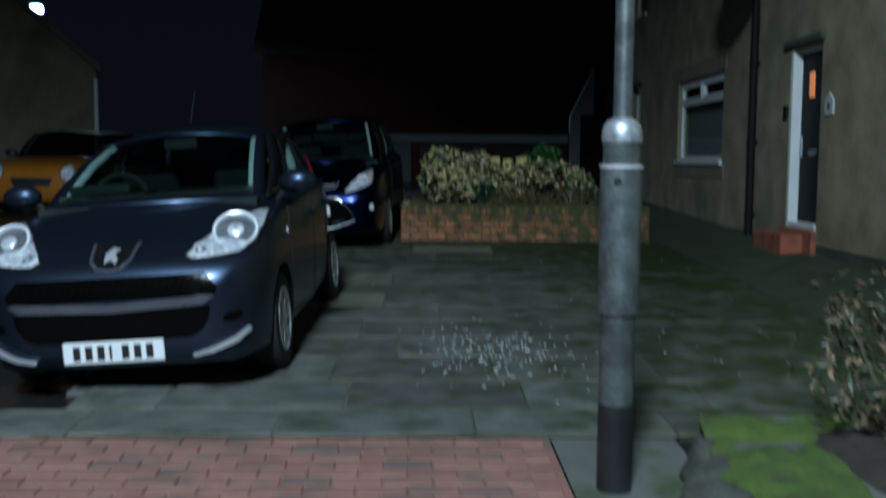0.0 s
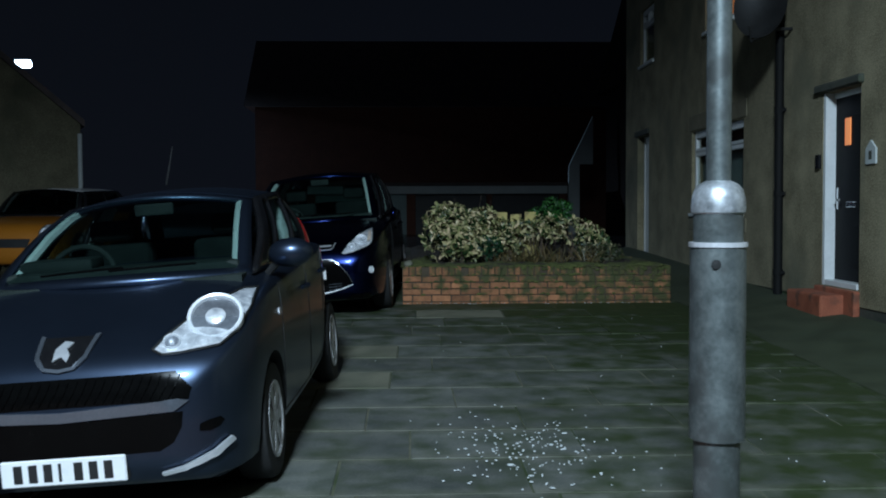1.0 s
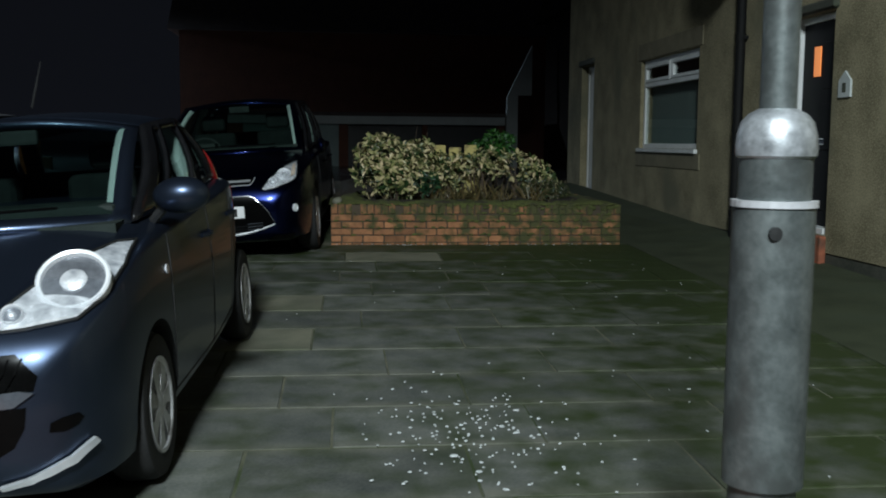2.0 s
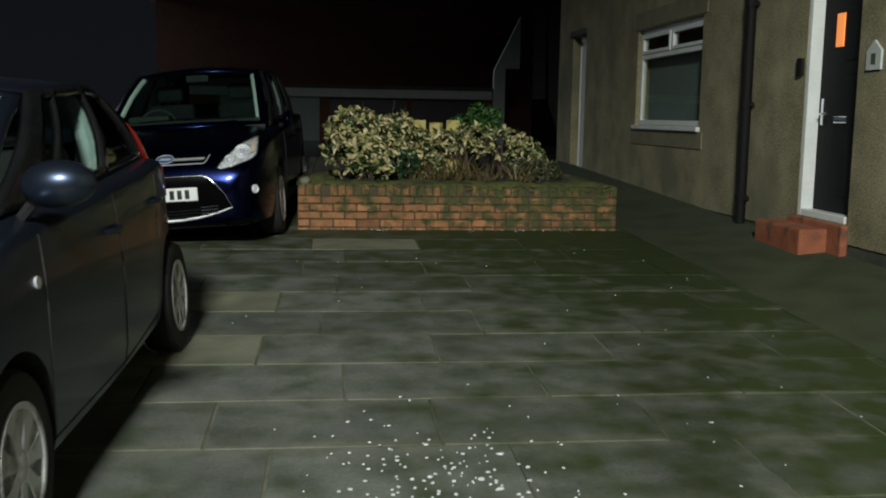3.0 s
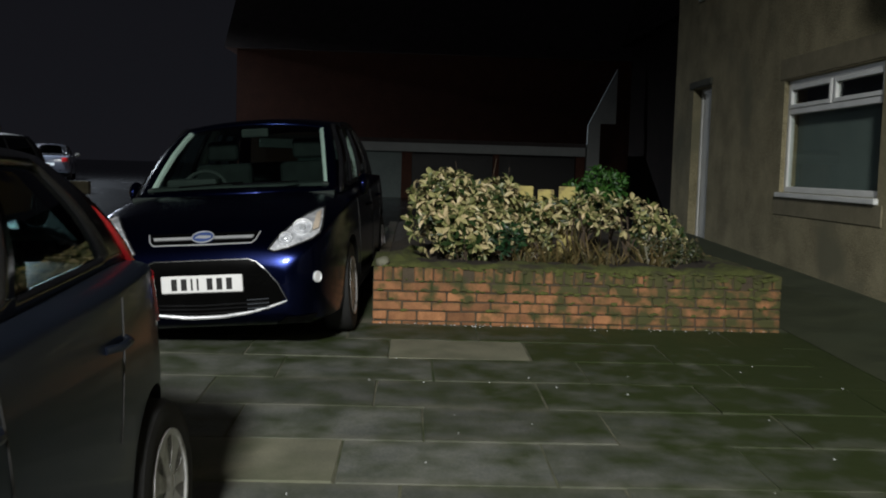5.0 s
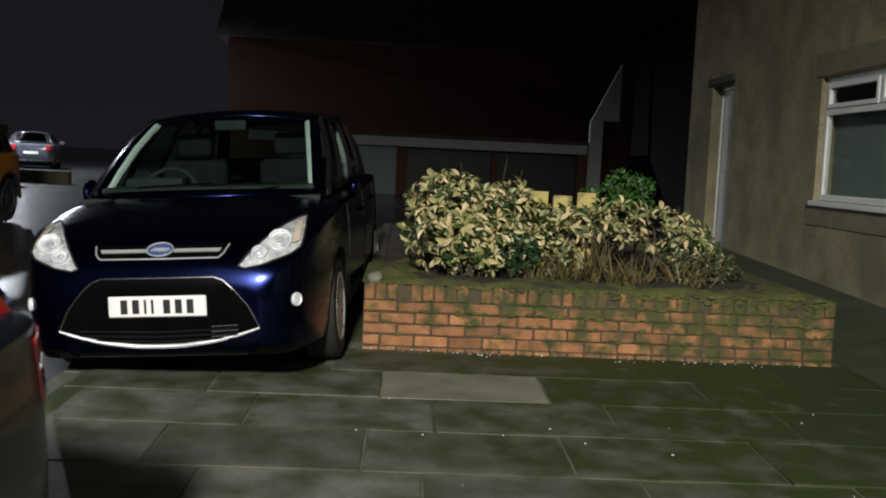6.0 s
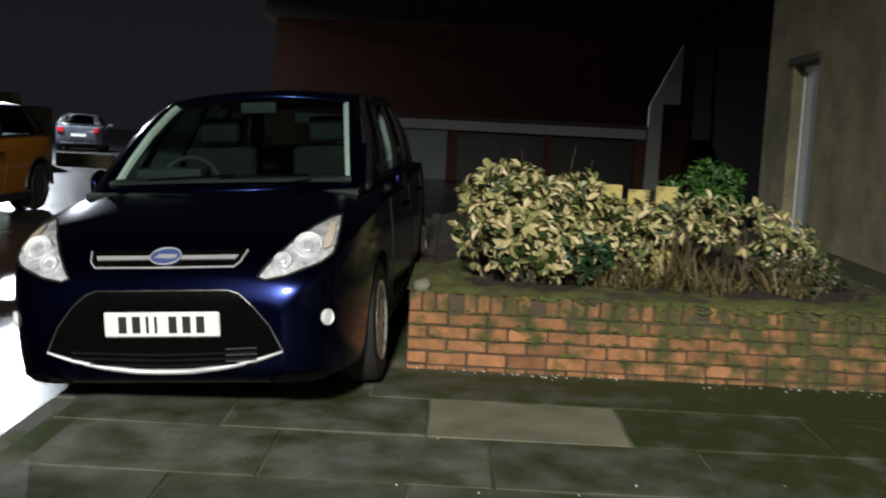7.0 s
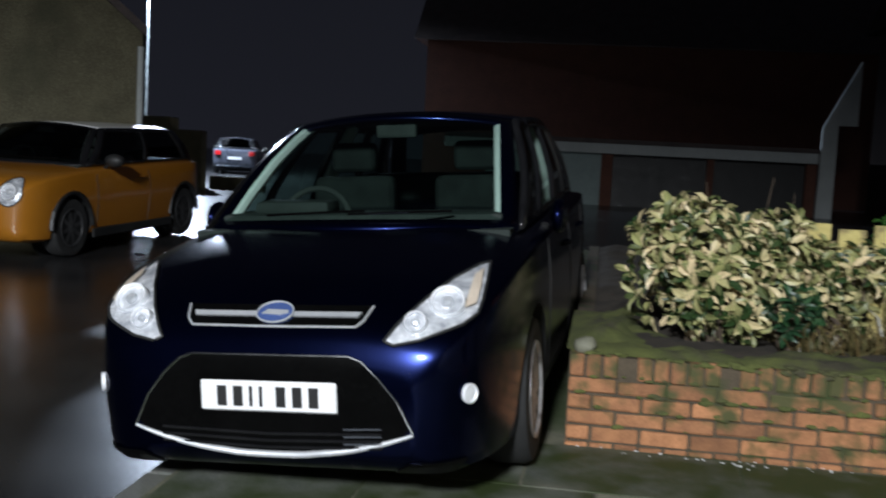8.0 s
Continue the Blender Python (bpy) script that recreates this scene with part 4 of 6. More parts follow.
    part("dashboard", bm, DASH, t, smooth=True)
    ring = [(-0.36 + 0.185 * math.cos(a), c["ay"] + 0.44 + 0.06 * math.sin(a), zb + 0.0 + 0.175 * math.sin(a)) for a in np.linspace(0, 2 * math.pi, 25)[:-1]]
    part("steering_wheel", tube_bm(ring, 0.016, 8, True), DASH, t, smooth=True)
    seat_y = lerp(c["ty"], c["ry"], 0.10)
    for x in (-0.36, 0.36):
        st = part("seat", box_bm((x - 0.24, seat_y, zb - 0.05), (x + 0.24, seat_y + 0.14, zb + (c["tz"] - zb) * 0.42), 0.055, seg=3), SEAT, t, "near-black fabric seat back, cabin shade in its colour", smooth=True)
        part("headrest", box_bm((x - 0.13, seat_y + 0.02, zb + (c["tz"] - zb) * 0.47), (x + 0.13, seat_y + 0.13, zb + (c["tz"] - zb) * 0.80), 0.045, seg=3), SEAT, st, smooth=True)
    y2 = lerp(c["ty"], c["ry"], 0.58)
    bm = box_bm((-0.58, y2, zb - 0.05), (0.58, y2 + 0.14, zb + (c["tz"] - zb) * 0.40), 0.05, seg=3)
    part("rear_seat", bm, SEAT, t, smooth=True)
    mid = cab.screen(0, 0.88)
    part("rear_view_mirror", box_bm((-0.11, mid.y + 0.06, mid.z - 0.09), (0.11, mid.y + 0.10, mid.z - 0.02), 0.015, seg=2), DASH, t)
    # door mirrors
    for sg in (-1, 1):
        bx, by, bz = s["mirror"]
        bm = bmesh.new()
        bmesh.ops.create_uvsphere(bm, u_segments=20, v_segments=12, radius=1)
        bmesh.ops.transform(bm, matrix=Matrix.Translation((sg * bx, by, bz)) @ Matrix.Diagonal((*s.get("mirror_size", (0.115, 0.075, 0.075)), 1)), verts=bm.verts)
        mir = part("door_mirror", bm, s.get("mirror_mat", paint), t, smooth=True, sharp=180)
        part("mirror_arm", tube_bm([(sg * (bx - 0.07), by + 0.01, bz - 0.04), (sg * (s["half"] - 0.06), by + 0.03, bz - 0.10)], 0.02, 8), BLACK, mir)
        if "mirror_size" in s:
            continue  # folded in, glass against the door
        part("mirror_glass", lathe_bm([(0.085, 0), (0.0855, 0.006), (0.001, 0.007)], 20, "z", Matrix.Translation((sg * bx, by + 0.052, bz)) @ Euler((radians(-90), 0, 0)).to_matrix().to_4x4() @ Matrix.Diagonal((1.1, 0.75, 1, 1))), CHROME, mir)
    part("undertray", box_bm((-s["half"] + 0.22, 0.20, 0.20), (s["half"] - 0.22, s["Y"][-1] - 0.25, 0.23), 0.01), BLACK, t)
    # added box that keeps the far lamp's light from running under the car
    part("under_light_block", box_bm((-s["half"] + 0.24, 1.12, 0.07), (s["half"] - 0.24, 1.24, 0.22), 0.02), BLACK, t)
    # wipers
    for a, b in ((-0.55, 0.10), (0.0, 0.62)):
        p = [cab.screen(lerp(a, b, k / 5), 0.075 + 0.02 * k / 5) + Vector((0, -0.012, 0.012)) for k in range(6)]
        part("wiper", tube_bm(p, 0.006, 6), GRILLE_BLACK, t)
    # door seams, sills and handles
    for view, sg in (("right", 1), ("left", -1)):
        for pts in s["seams"]:
            part("seam", tube_bm(on_body(tree, dense(pts, 5), view, 0.0), 0.004, 5), BLACK, t)
        for hy, hz in s["handles"]:
            p = on_body(tree, [(hy, hz), (hy + 0.05, hz), (hy + 0.13, hz), (hy + 0.18, hz)], view, 0.0)
            p[1].x += sg * 0.028
            p[2].x += sg * 0.028
            part("door_handle", tube_bm(p, 0.012, 8), paint, t, smooth=True)
    return t, tree


def lamp_set(t, tree, outline, view="front", rings=(), lens_lift=0.022, reflector=None, bowl=None, bulb=None):
    """A headlamp: bright reflector on the body, round bowls in it, a clear lens over it."""
    h = part("headlight", decal(tree, outline, view, 0.006, 0.035, 0.006), reflector or REFLECTOR, t, "clear headlamp with a bright reflector", smooth=True, sharp=50)
    for cx, cz, r in rings:
        p, q = on_body(tree, [(cx, cz)], view, 0.010 + 0.16 * r)[0], on_body(tree, [(cx, cz)], view, 0.020 + 0.16 * r)[0]
        nor = ((q - p).normalized() + Vector((0, -0.5, 0))).normalized()
        at = Matrix.Translation(p) @ nor.to_track_quat("Z", "Y").to_matrix().to_4x4()
        part("bowl_ring", lathe_bm([(r * 1.05, -0.02), (r * 1.05, 0.010), (r * 1.00, 0.016), (r * 0.91, 0.012), (r * 0.88, -0.006)], 32, "z", at), LAMP_RING, h, "bright ring", smooth=True)
        part("bowl", lathe_bm([(r * 0.89, -0.004), (r * 0.66, -0.016), (r * 0.40, -0.012)], 32, "z", at), bowl or REFLECTOR, h, smooth=True)
        part("projector", lathe_bm([(r * 0.38, -0.012), (r * 0.38, 0.004), (r * 0.28, 0.011), (0.001, 0.013)], 24, "z", at), bulb or BRIGHT, h, smooth=True)
    edge = on_body(tree, dense(outline, 4, True), view, 0.008)
    part("bezel", tube_bm(edge, 0.006, 6, True), BLACK, h)
    g = part("lens", decal(tree, outline, view, lens_lift + 0.01, 0.035, 0.0), LENS, h, smooth=True, sharp=180)
    g.visible_shadow = False
    return h


# blue people carrier facing down the drive
CMAX = dict(
    Y=[0, 0.03, 0.08, 0.16, 0.30, 0.50, 0.80, 1.10, 2.2, 3.4, 4.0, 4.25, 4.36, 4.38],
    W=[0.535, 0.635, 0.70, 0.75, 0.80, 0.837, 0.860, 0.868, 0.868, 0.855, 0.827, 0.779, 0.665, 0.522],
    ZB=[0.285, 0.235, 0.205, 0.185, 0.175, 0.17, 0.17, 0.17, 0.17, 0.2, 0.24, 0.27, 0.35, 0.45],
    ZS=[0.52, 0.60, 0.66, 0.72, 0.79, 0.845, 0.88, 0.90, 0.94, 0.98, 0.99, 0.98, 0.93, 0.85],
    ZT=[0.60, 0.70, 0.76, 0.81, 0.87, 0.925, 0.99, 1.03, 1.03, 1.03, 1.03, 1.01, 0.95, 0.88],
    axles=(0.90, 3.55), tyre=0.32, tyre_w=0.205, half=0.865, spokes=10, frame_mat=BLACK_GLOSS, mirror=(0.895, 1.56, 1.02), mirror_size=(0.045, 0.115, 0.085),
    cab=dict(ax=0.76, ay=1.12, az=0.99, tx=0.60, ty=2.02, tz=1.50, bow=0.20, bow_top=0.10, crown=0.055, bx=0.70, by=4.22, bz=1.0, rx=0.56, ry=3.85, rz=1.49, bulge=0.02, arch=0.03),
    panes=((0.10, 0.20), (0.225, 0.46), (0.50, 0.74), (0.78, 0.92)), handles=((2.05, 0.83), (3.05, 0.85)),
    seams=(((1.38, 0.28), (1.36, 0.6), (1.42, 0.92)), ((2.45, 0.25), (2.45, 0.6), (2.42, 0.94)), ((3.3, 0.62), (3.4, 0.95)), ((1.45, 0.27), (2.45, 0.25), (3.1, 0.27))))
CM_M = pose(-1.262, 11.32, ground_z(11.32) - 0.052, TILT, -4.0, -3.2)
cmax, tree = car("blue_car", CM_M, CMAX, PAINT_NAVY, "parked dark blue people carrier facing down the drive")
def lift_grille(z):
    """Stretches the grille upward from its chrome lip."""
    return z + 0.018 + 0.037 * max(0.0, min(1.0, (z - 0.27) / 0.30))


GRILLE_EDGE = [(-0.30, 0.578), (-0.345, 0.562), (-0.405, 0.515), (-0.472, 0.44), (-0.522, 0.358), (-0.47, 0.312), (-0.282, 0.272), (0, 0.258)]
GRILLE_EDGE = [(x, lift_grille(z)) for x, z in GRILLE_EDGE]
GRILLE_EDGE += flip(GRILLE_EDGE[:-1])
grille = part("lower_grille", decal(tree, GRILLE_EDGE, "front", 0.003, 0.05), GRILLE_BLACK, cmax, "black lower grille", smooth=True)
for z in (0.315, 0.34, 0.365):
    part("grille_slat", tube_bm(on_body(tree, dense([(-0.42, z), (0, z - 0.012), (0.42, z)], 6), "front", 0.010), 0.006, 6), BLACK_GLOSS, grille)
for z in (0.325, 0.352, 0.379):
    part("grille_slat", tube_bm(on_body(tree, dense([(0.28, z), (0.42, z + 0.006)], 4), "front", 0.012), 0.0035, 6), BAR, grille)
rim_top = [(x, lift_grille(z)) for x, z in [(-0.531, 0.345), (-0.478, 0.443), (-0.409, 0.519), (-0.347, 0.567), (-0.30, 0.583), (0.30, 0.583), (0.347, 0.567), (0.409, 0.519), (0.478, 0.443), (0.531, 0.345)]]
part("grille_chrome", tube_bm(on_body(tree, dense(rim_top, 5), "front", 0.006), 0.005, 6), CHROME, grille, "chrome outline", smooth=True)
arc = [(0.531 * k / 12, 0.278 + 0.088 * abs(k / 12) ** 2.3) for k in range(-12, 13)]
part("chrome_lip", tube_bm(on_body(tree, arc, "front", 0.006), [0.006 + 0.007 * (1 - abs(k / 12) ** 3) for k in range(-12, 13)], 8), BRIGHT, grille, "bright chrome lip", smooth=True)
UP = 0.042  # height of the slot grille over its first place
slot = [(-0.36, 0.757), (-0.34, 0.715), (-0.315, 0.695), (0.315, 0.695), (0.34, 0.715), (0.36, 0.757)]
top = part("upper_grille", decal(tree, [(x, z + UP) for x, z in slot], "front", 0.003, 0.04), GRILLE_BLACK, cmax, "black slot grille with a chrome bar", smooth=True)
part("chrome_bar", decal(tree, [(x, z + UP) for x, z in [(-0.325, 0.734), (-0.315, 0.722), (0.315, 0.722), (0.325, 0.734)]], "front", 0.010, 0.04, 0.01), BRIGHT, top, smooth=True)
part("chrome_edge", tube_bm(on_body(tree, dense([(x, z + UP - 0.003) for x, z in slot], 5), "front", 0.004), 0.005, 6), BRIGHT, top, smooth=True)
badge = part("badge", decal(tree, oval(0, 0.728 + UP, 0.070, 0.030), "front", 0.014, 0.03, 0.012), BADGE_BLUE, cmax, "blue oval badge", smooth=True)
part("badge_ring", tube_bm(on_body(tree, oval(0, 0.728 + UP, 0.070, 0.030), "front", 0.016), 0.004, 6, True), BRIGHT, badge)
part("badge_mark", decal(tree, [(x, z + UP) for x, z in [(-0.05, 0.724), (-0.03, 0.735), (0.05, 0.733), (0.052, 0.727), (0.02, 0.721)]], "front", 0.018, 0.03, 0.004), BRIGHT, badge)
CM_LAMP = [(0.425, 0.690), (0.475, 0.752), (0.545, 0.818), (0.62, 0.872), (0.685, 0.902), (0.722, 0.908), (0.738, 0.860), (0.742, 0.805), (0.732, 0.766), (0.69, 0.736), (0.55, 0.692), (0.46, 0.676)]
for sg in (1, -1):
    lamp_set(cmax, tree, CM_LAMP if sg > 0 else flip(CM_LAMP), rings=((sg * 0.625, 0.795, 0.062), (sg * 0.53, 0.742, 0.040)))
    part("indicator", decal(tree, [(sg * 0.688, 0.78), (sg * 0.69, 0.87), (sg * 0.712, 0.885), (sg * 0.724, 0.84), (sg * 0.722, 0.79)], "front", 0.020, 0.03, 0.004), AMBER_LENS, cmax, "pale amber indicator in the headlamp", smooth=True)
    p, q = on_body(tree, [(sg * 0.715, 0.498)], "front", -0.002)[0], on_body(tree, [(sg * 0.715, 0.498)], "front", 0.02)[0]
    fog = part("fog_lamp", lathe_bm([(0.037, 0), (0.037, 0.012), (0.032, 0.016), (0.027, 0.010), (0.001, 0.014)], 24, "z", Matrix.Translation(p) @ (q - p).to_track_quat("Z", "Y").to_matrix().to_4x4()), LAMP_RING, cmax, "round fog lamp", smooth=True)
    part("valance", decal(tree, [(sg * 0.70, 0.262), (sg * 0.66, 0.215), (sg * 0.45, 0.215), (sg * 0.52, 0.262)], "front", 0.004, 0.05), GRILLE_BLACK, cmax)
plate(cmax, -0.012, 0.492, (0.036, 0.036, 0.012, 0.012, 0.036, 0.036, 0.036))
part("plate_mount", box_bm((-0.27, -0.004, 0.42), (0.27, 0.10, 0.545), 0.01), BLACK, cmax)

# small grey hatchback
PG = dict(
    glass=SMOKED_GLASS,
    Y=[0, 0.03, 0.08, 0.15, 0.28, 0.45, 0.70, 0.90, 1.6, 2.6, 3.1, 3.3, 3.41, 3.43],
    W=[0.472, 0.567, 0.643, 0.695, 0.742, 0.761, 0.768, 0.77, 0.77, 0.756, 0.713, 0.661, 0.548, 0.397],
    ZB=[0.28, 0.21, 0.18, 0.165, 0.16, 0.16, 0.16, 0.16, 0.16, 0.18, 0.22, 0.25, 0.35, 0.45],
    ZS=[0.50, 0.57, 0.63, 0.69, 0.77, 0.83, 0.87, 0.885, 0.91, 0.94, 0.95, 0.95, 0.92, 0.85],
    ZT=[0.58, 0.68, 0.73, 0.77, 0.83, 0.89, 0.965, 1.00, 1.01, 1.01, 1.01, 1.0, 0.97, 0.9],
    axles=(0.69, 3.03), tyre=0.28, tyre_w=0.165, half=0.765, spokes=7, petal=True, frame_mat=BLACK_GLOSS, mirror=(0.835, 1.02, 1.05),
    cab=dict(ax=0.655, ay=0.90, az=0.965, tx=0.525, ty=1.72, tz=1.335, bow=0.22, bow_top=0.12, crown=0.065, bx=0.57, by=3.34, bz=0.99, rx=0.46, ry=2.90, rz=1.325, bulge=0.05, arch=0.03),
    panes=((0.12, 0.20), (0.225, 0.50), (0.54, 0.86)), handles=((1.72, 0.80), (2.55, 0.82)),
    seams=(((1.0, 0.26), (0.98, 0.55), (1.02, 0.9)), ((1.93, 0.24), (1.94, 0.6), (1.92, 0.93)), ((2.62, 0.55), (2.75, 0.93)), ((1.0, 0.25), (1.93, 0.24), (2.6, 0.28))))
PG_M = pose(-1.585, 5.10, ground_z(5.10) - 0.047, TILT, -4.0, -2.5)
pg, tree = car("grey_car", PG_M, PG, PAINT_GREY, "parked small steel-grey hatchback with round headlamps")
mesh_grille = part("upper_grille", decal(tree, [(x, z + 0.045) for x, z in [(-0.48, 0.61), (-0.545, 0.54), (-0.53, 0.495), (0.53, 0.495), (0.545, 0.54), (0.48, 0.61)]], "front", 0.003, 0.02), GRILLE_BLACK, pg, "black mesh grille", smooth=True)
for k in range(26):
    x = -0.50 + 0.038 * k
    part("mesh_bar", tube_bm(on_body(tree, [(x, 0.55), (x + 0.03, 0.595), (x + 0.05, 0.642)], "front", 0.007), 0.003, 4), GRILLE_BLACK, mesh_grille)
part("bumper_bar", decal(tree, dense([(x, z + 0.045) for x, z in [(-0.53, 0.490), (-0.47, 0.452), (0, 0.434), (0.47, 0.452), (0.53, 0.490), (0.49, 0.500), (0, 0.476), (-0.49, 0.500)]], 3, True), "front", 0.012, 0.02, 0.018), BAR, pg, "satin silver bumper bar", smooth=True)
low = part("lower_grille", decal(tree, [(x, z + 0.042) for x, z in [(-0.505, 0.45), (-0.495, 0.385), (-0.46, 0.325), (-0.40, 0.292), (0, 0.284), (0.40, 0.292), (0.46, 0.325), (0.495, 0.385), (0.505, 0.45), (0.47, 0.449), (0, 0.432), (-0.47, 0.449)]], "front", 0.003, 0.02), GRILLE_BLACK, pg, "black lower grille", smooth=True)
for sg in (1, -1):
    blade = dense([(sg * 0.40, 0.250), (sg * 0.50, 0.274), (sg * 0.60, 0.314), (sg * 0.662, 0.356), (sg * 0.670, 0.338), (sg * 0.612, 0.290), (sg * 0.51, 0.256), (sg * 0.41, 0.240)], 2, True)
    part("bumper_blade", decal(tree, blade, "front", 0.010, 0.015, 0.016), BRIGHT, pg, "satin silver bumper corner", smooth=True)
    part("corner_vent", decal(tree, [(sg * 0.56, 0.402), (sg * 0.60, 0.396), (sg * 0.635, 0.408), (sg * 0.652, 0.430), (sg * 0.640, 0.446), (sg * 0.60, 0.442), (sg * 0.565, 0.43)], "front", 0.002, 0.016, 0.003), GRILLE_BLACK, pg, smooth=True)
    part("side_repeater", decal(tree, [(a + 0.0, b) for a, b in oval(0.93, 0.765, 0.024, 0.02, 14)], "right" if sg > 0 else "left", 0.006, 0.03, 0.006), REFLECTOR, pg, "small round side lamp")
PG_LAMP = [(0.375, 0.735), (0.41, 0.775), (0.48, 0.83), (0.57, 0.885), (0.66, 0.915), (0.715, 0.912), (0.728, 0.855), (0.71, 0.78), (0.645, 0.73), (0.50, 0.717), (0.42, 0.715)]
for sg in (1, -1):
    o = PG_LAMP if sg > 0 else flip(PG_LAMP)
    lamp_set(pg, tree, o, rings=((sg * 0.605, 0.815, 0.116), (sg * 0.450, 0.750, 0.034)), reflector=REFLECTOR, bowl=LAMP_GREY, bulb=REFLECTOR)
shield = part("badge", decal(tree, [(x, z + 0.035) for x, z in [(-0.125, 0.765), (-0.10, 0.68), (-0.055, 0.648), (0.055, 0.648), (0.10, 0.68), (0.125, 0.765)]], "front", 0.006, 0.03, 0.01), BLACK_GLOSS, pg, "black shield badge with chrome sides", smooth=True)
for sg in (1, -1):
    part("badge_side", decal(tree, [(x, z + 0.035) for x, z in [(sg * 0.128, 0.768), (sg * 0.110, 0.69), (sg * 0.065, 0.650), (0, 0.640), (0, 0.653), (sg * 0.055, 0.661), (sg * 0.092, 0.695), (sg * 0.108, 0.765)]], "front", 0.014, 0.03, 0.008), BAR, shield)
part("badge_mark", decal(tree, [(x, z + 0.035) for x, z in [(-0.03, 0.68), (-0.035, 0.72), (-0.01, 0.745), (0.03, 0.74), (0.012, 0.72), (0.035, 0.70), (0.03, 0.675), (0.0, 0.695)]], "front", 0.016, 0.02, 0.006), BRIGHT, shield)
plate(pg, -0.012, 0.28, (0.036, 0.036, 0.036, 0.012, 0.036, 0.036, 0.036))
part("plate_mount", box_bm((-0.265, -0.004, 0.223), (0.265, 0.14, 0.337), 0.01), BLACK, pg)
for sg in (1, -1):
    v = "right" if sg > 0 else "left"
    part("tail_lamp", decal(tree, [(3.22, 0.78), (3.20, 0.93), (3.30, 0.94), (3.33, 0.84), (3.31, 0.77)], v, 0.008, 0.04, 0.02), RED_LENS, pg, "red tail lamp", smooth=True)
    cab = Cabin(PG["cab"])
    part("tail_lamp_upper", tube_bm([cab.side(sg, 0.965, v2) + Vector((sg * 0.004, 0.01, 0)) for v2 in (-0.12, 0.05, 0.2, 0.36, 0.50, 0.6)], [0.024, 0.024, 0.022, 0.018, 0.012, 0.005], 10), RED_LENS, pg, "red tail lamp on the rear pillar", smooth=True)
part("aerial", tube_bm([(0.0, 1.85, 1.45), (0.0, 2.05, 1.68)], [0.006, 0.003], 6), BLACK, pg)


# yellow hatchback with a white roof, across the road
MINI = dict(pillar_mat=BLACK_GLOSS, glass=DARK_GLASS, mirror_mat=BLACK, alloy=DARK_ALLOY,
    Y=[0, 0.03, 0.08, 0.18, 0.35, 0.60, 0.90, 1.20, 2.0, 3.0, 3.5, 3.7, 3.8, 3.82],
    W=[0.55, 0.66, 0.73, 0.79, 0.835, 0.855, 0.862, 0.863, 0.863, 0.86, 0.84, 0.80, 0.72, 0.6],
    ZB=[0.34, 0.26, 0.21, 0.19, 0.18, 0.18, 0.18, 0.18, 0.18, 0.19, 0.24, 0.27, 0.33, 0.42],
    ZS=[0.55, 0.63, 0.70, 0.76, 0.80, 0.83, 0.86, 0.88, 0.90, 0.92, 0.92, 0.91, 0.88, 0.80],
    ZT=[0.62, 0.72, 0.78, 0.84, 0.88, 0.915, 0.94, 0.955, 0.96, 0.97, 0.97, 0.96, 0.93, 0.86],
    axles=(0.74, 3.235), tyre=0.31, tyre_w=0.195, half=0.855, spokes=8, frame_mat=BLACK_GLOSS, mirror=(0.95, 1.38, 1.0),
    cab=dict(ax=0.74, ay=1.15, az=0.93, tx=0.60, ty=1.62, tz=1.34, bow=0.16, bow_top=0.10, crown=0.055, bx=0.70, by=3.70, bz=0.95, rx=0.57, ry=3.42, rz=1.33, bulge=0.02, arch=0.012),
    panes=((0.06, 0.48), (0.52, 0.90)), handles=((2.05, 0.80),),
    seams=(((1.2, 0.28), (1.2, 0.6), (1.18, 0.9)), ((2.3, 0.26), (2.35, 0.6), (2.3, 0.92)), ((1.2, 0.27), (2.3, 0.26))))
mini, tree = car("yellow_car", pose(-6.50, 16.90, ground_z(16.9) - ROAD_DROP, TILT, 0, -3), MINI, PAINT_YELLOW, "parked amber-yellow hatchback with a white roof", ROOF_WHITE)
for sg in (1, -1):
    lamp_set(mini, tree, oval(sg * 0.60, 0.70, 0.115, 0.135, 20), rings=((sg * 0.60, 0.70, 0.08),))
    part("arch_trim", tube_bm([(sg * 0.842, 0.74 + 0.37 * math.cos(a), 0.31 + 0.37 * math.sin(a)) for a in np.linspace(0, math.pi, 13)], 0.028, 6), BLACK, mini)
    part("arch_trim", tube_bm([(sg * 0.842, 3.235 + 0.37 * math.cos(a), 0.31 + 0.37 * math.sin(a)) for a in np.linspace(0, math.pi, 13)], 0.028, 6), BLACK, mini)
    part("sill_trim", box_bm((min(sg * 0.84, sg * 0.872), 1.1, 0.17), (max(sg * 0.84, sg * 0.872), 2.87, 0.27), 0.01), BLACK, mini)
part("grille", decal(tree, [(-0.36, 0.62), (-0.30, 0.48), (0.30, 0.48), (0.36, 0.62)], "front", 0.004, 0.05), BLACK, mini)

# hatchback far up the road, seen from behind
HATCH = dict(MINI)
HATCH["axles"], HATCH["spokes"] = (0.74, 3.1), 5
far_car, tree = car("silver_car", pose(-14.9, 47.5, ground_z(46) - 0.03, 0, 0, 195), HATCH, PAINT_SILVER, "dull silver-blue hatchback parked up the road, rear end towards us")
for sg in (1, -1):
    part("tail_lamp", decal(tree, [(sg * 0.52, 0.70), (sg * 0.52, 0.86), (sg * 0.72, 0.87), (sg * 0.74, 0.72)], "rear", 0.008, 0.05, 0.02), RED_LENS, far_car, "red tail lamp")
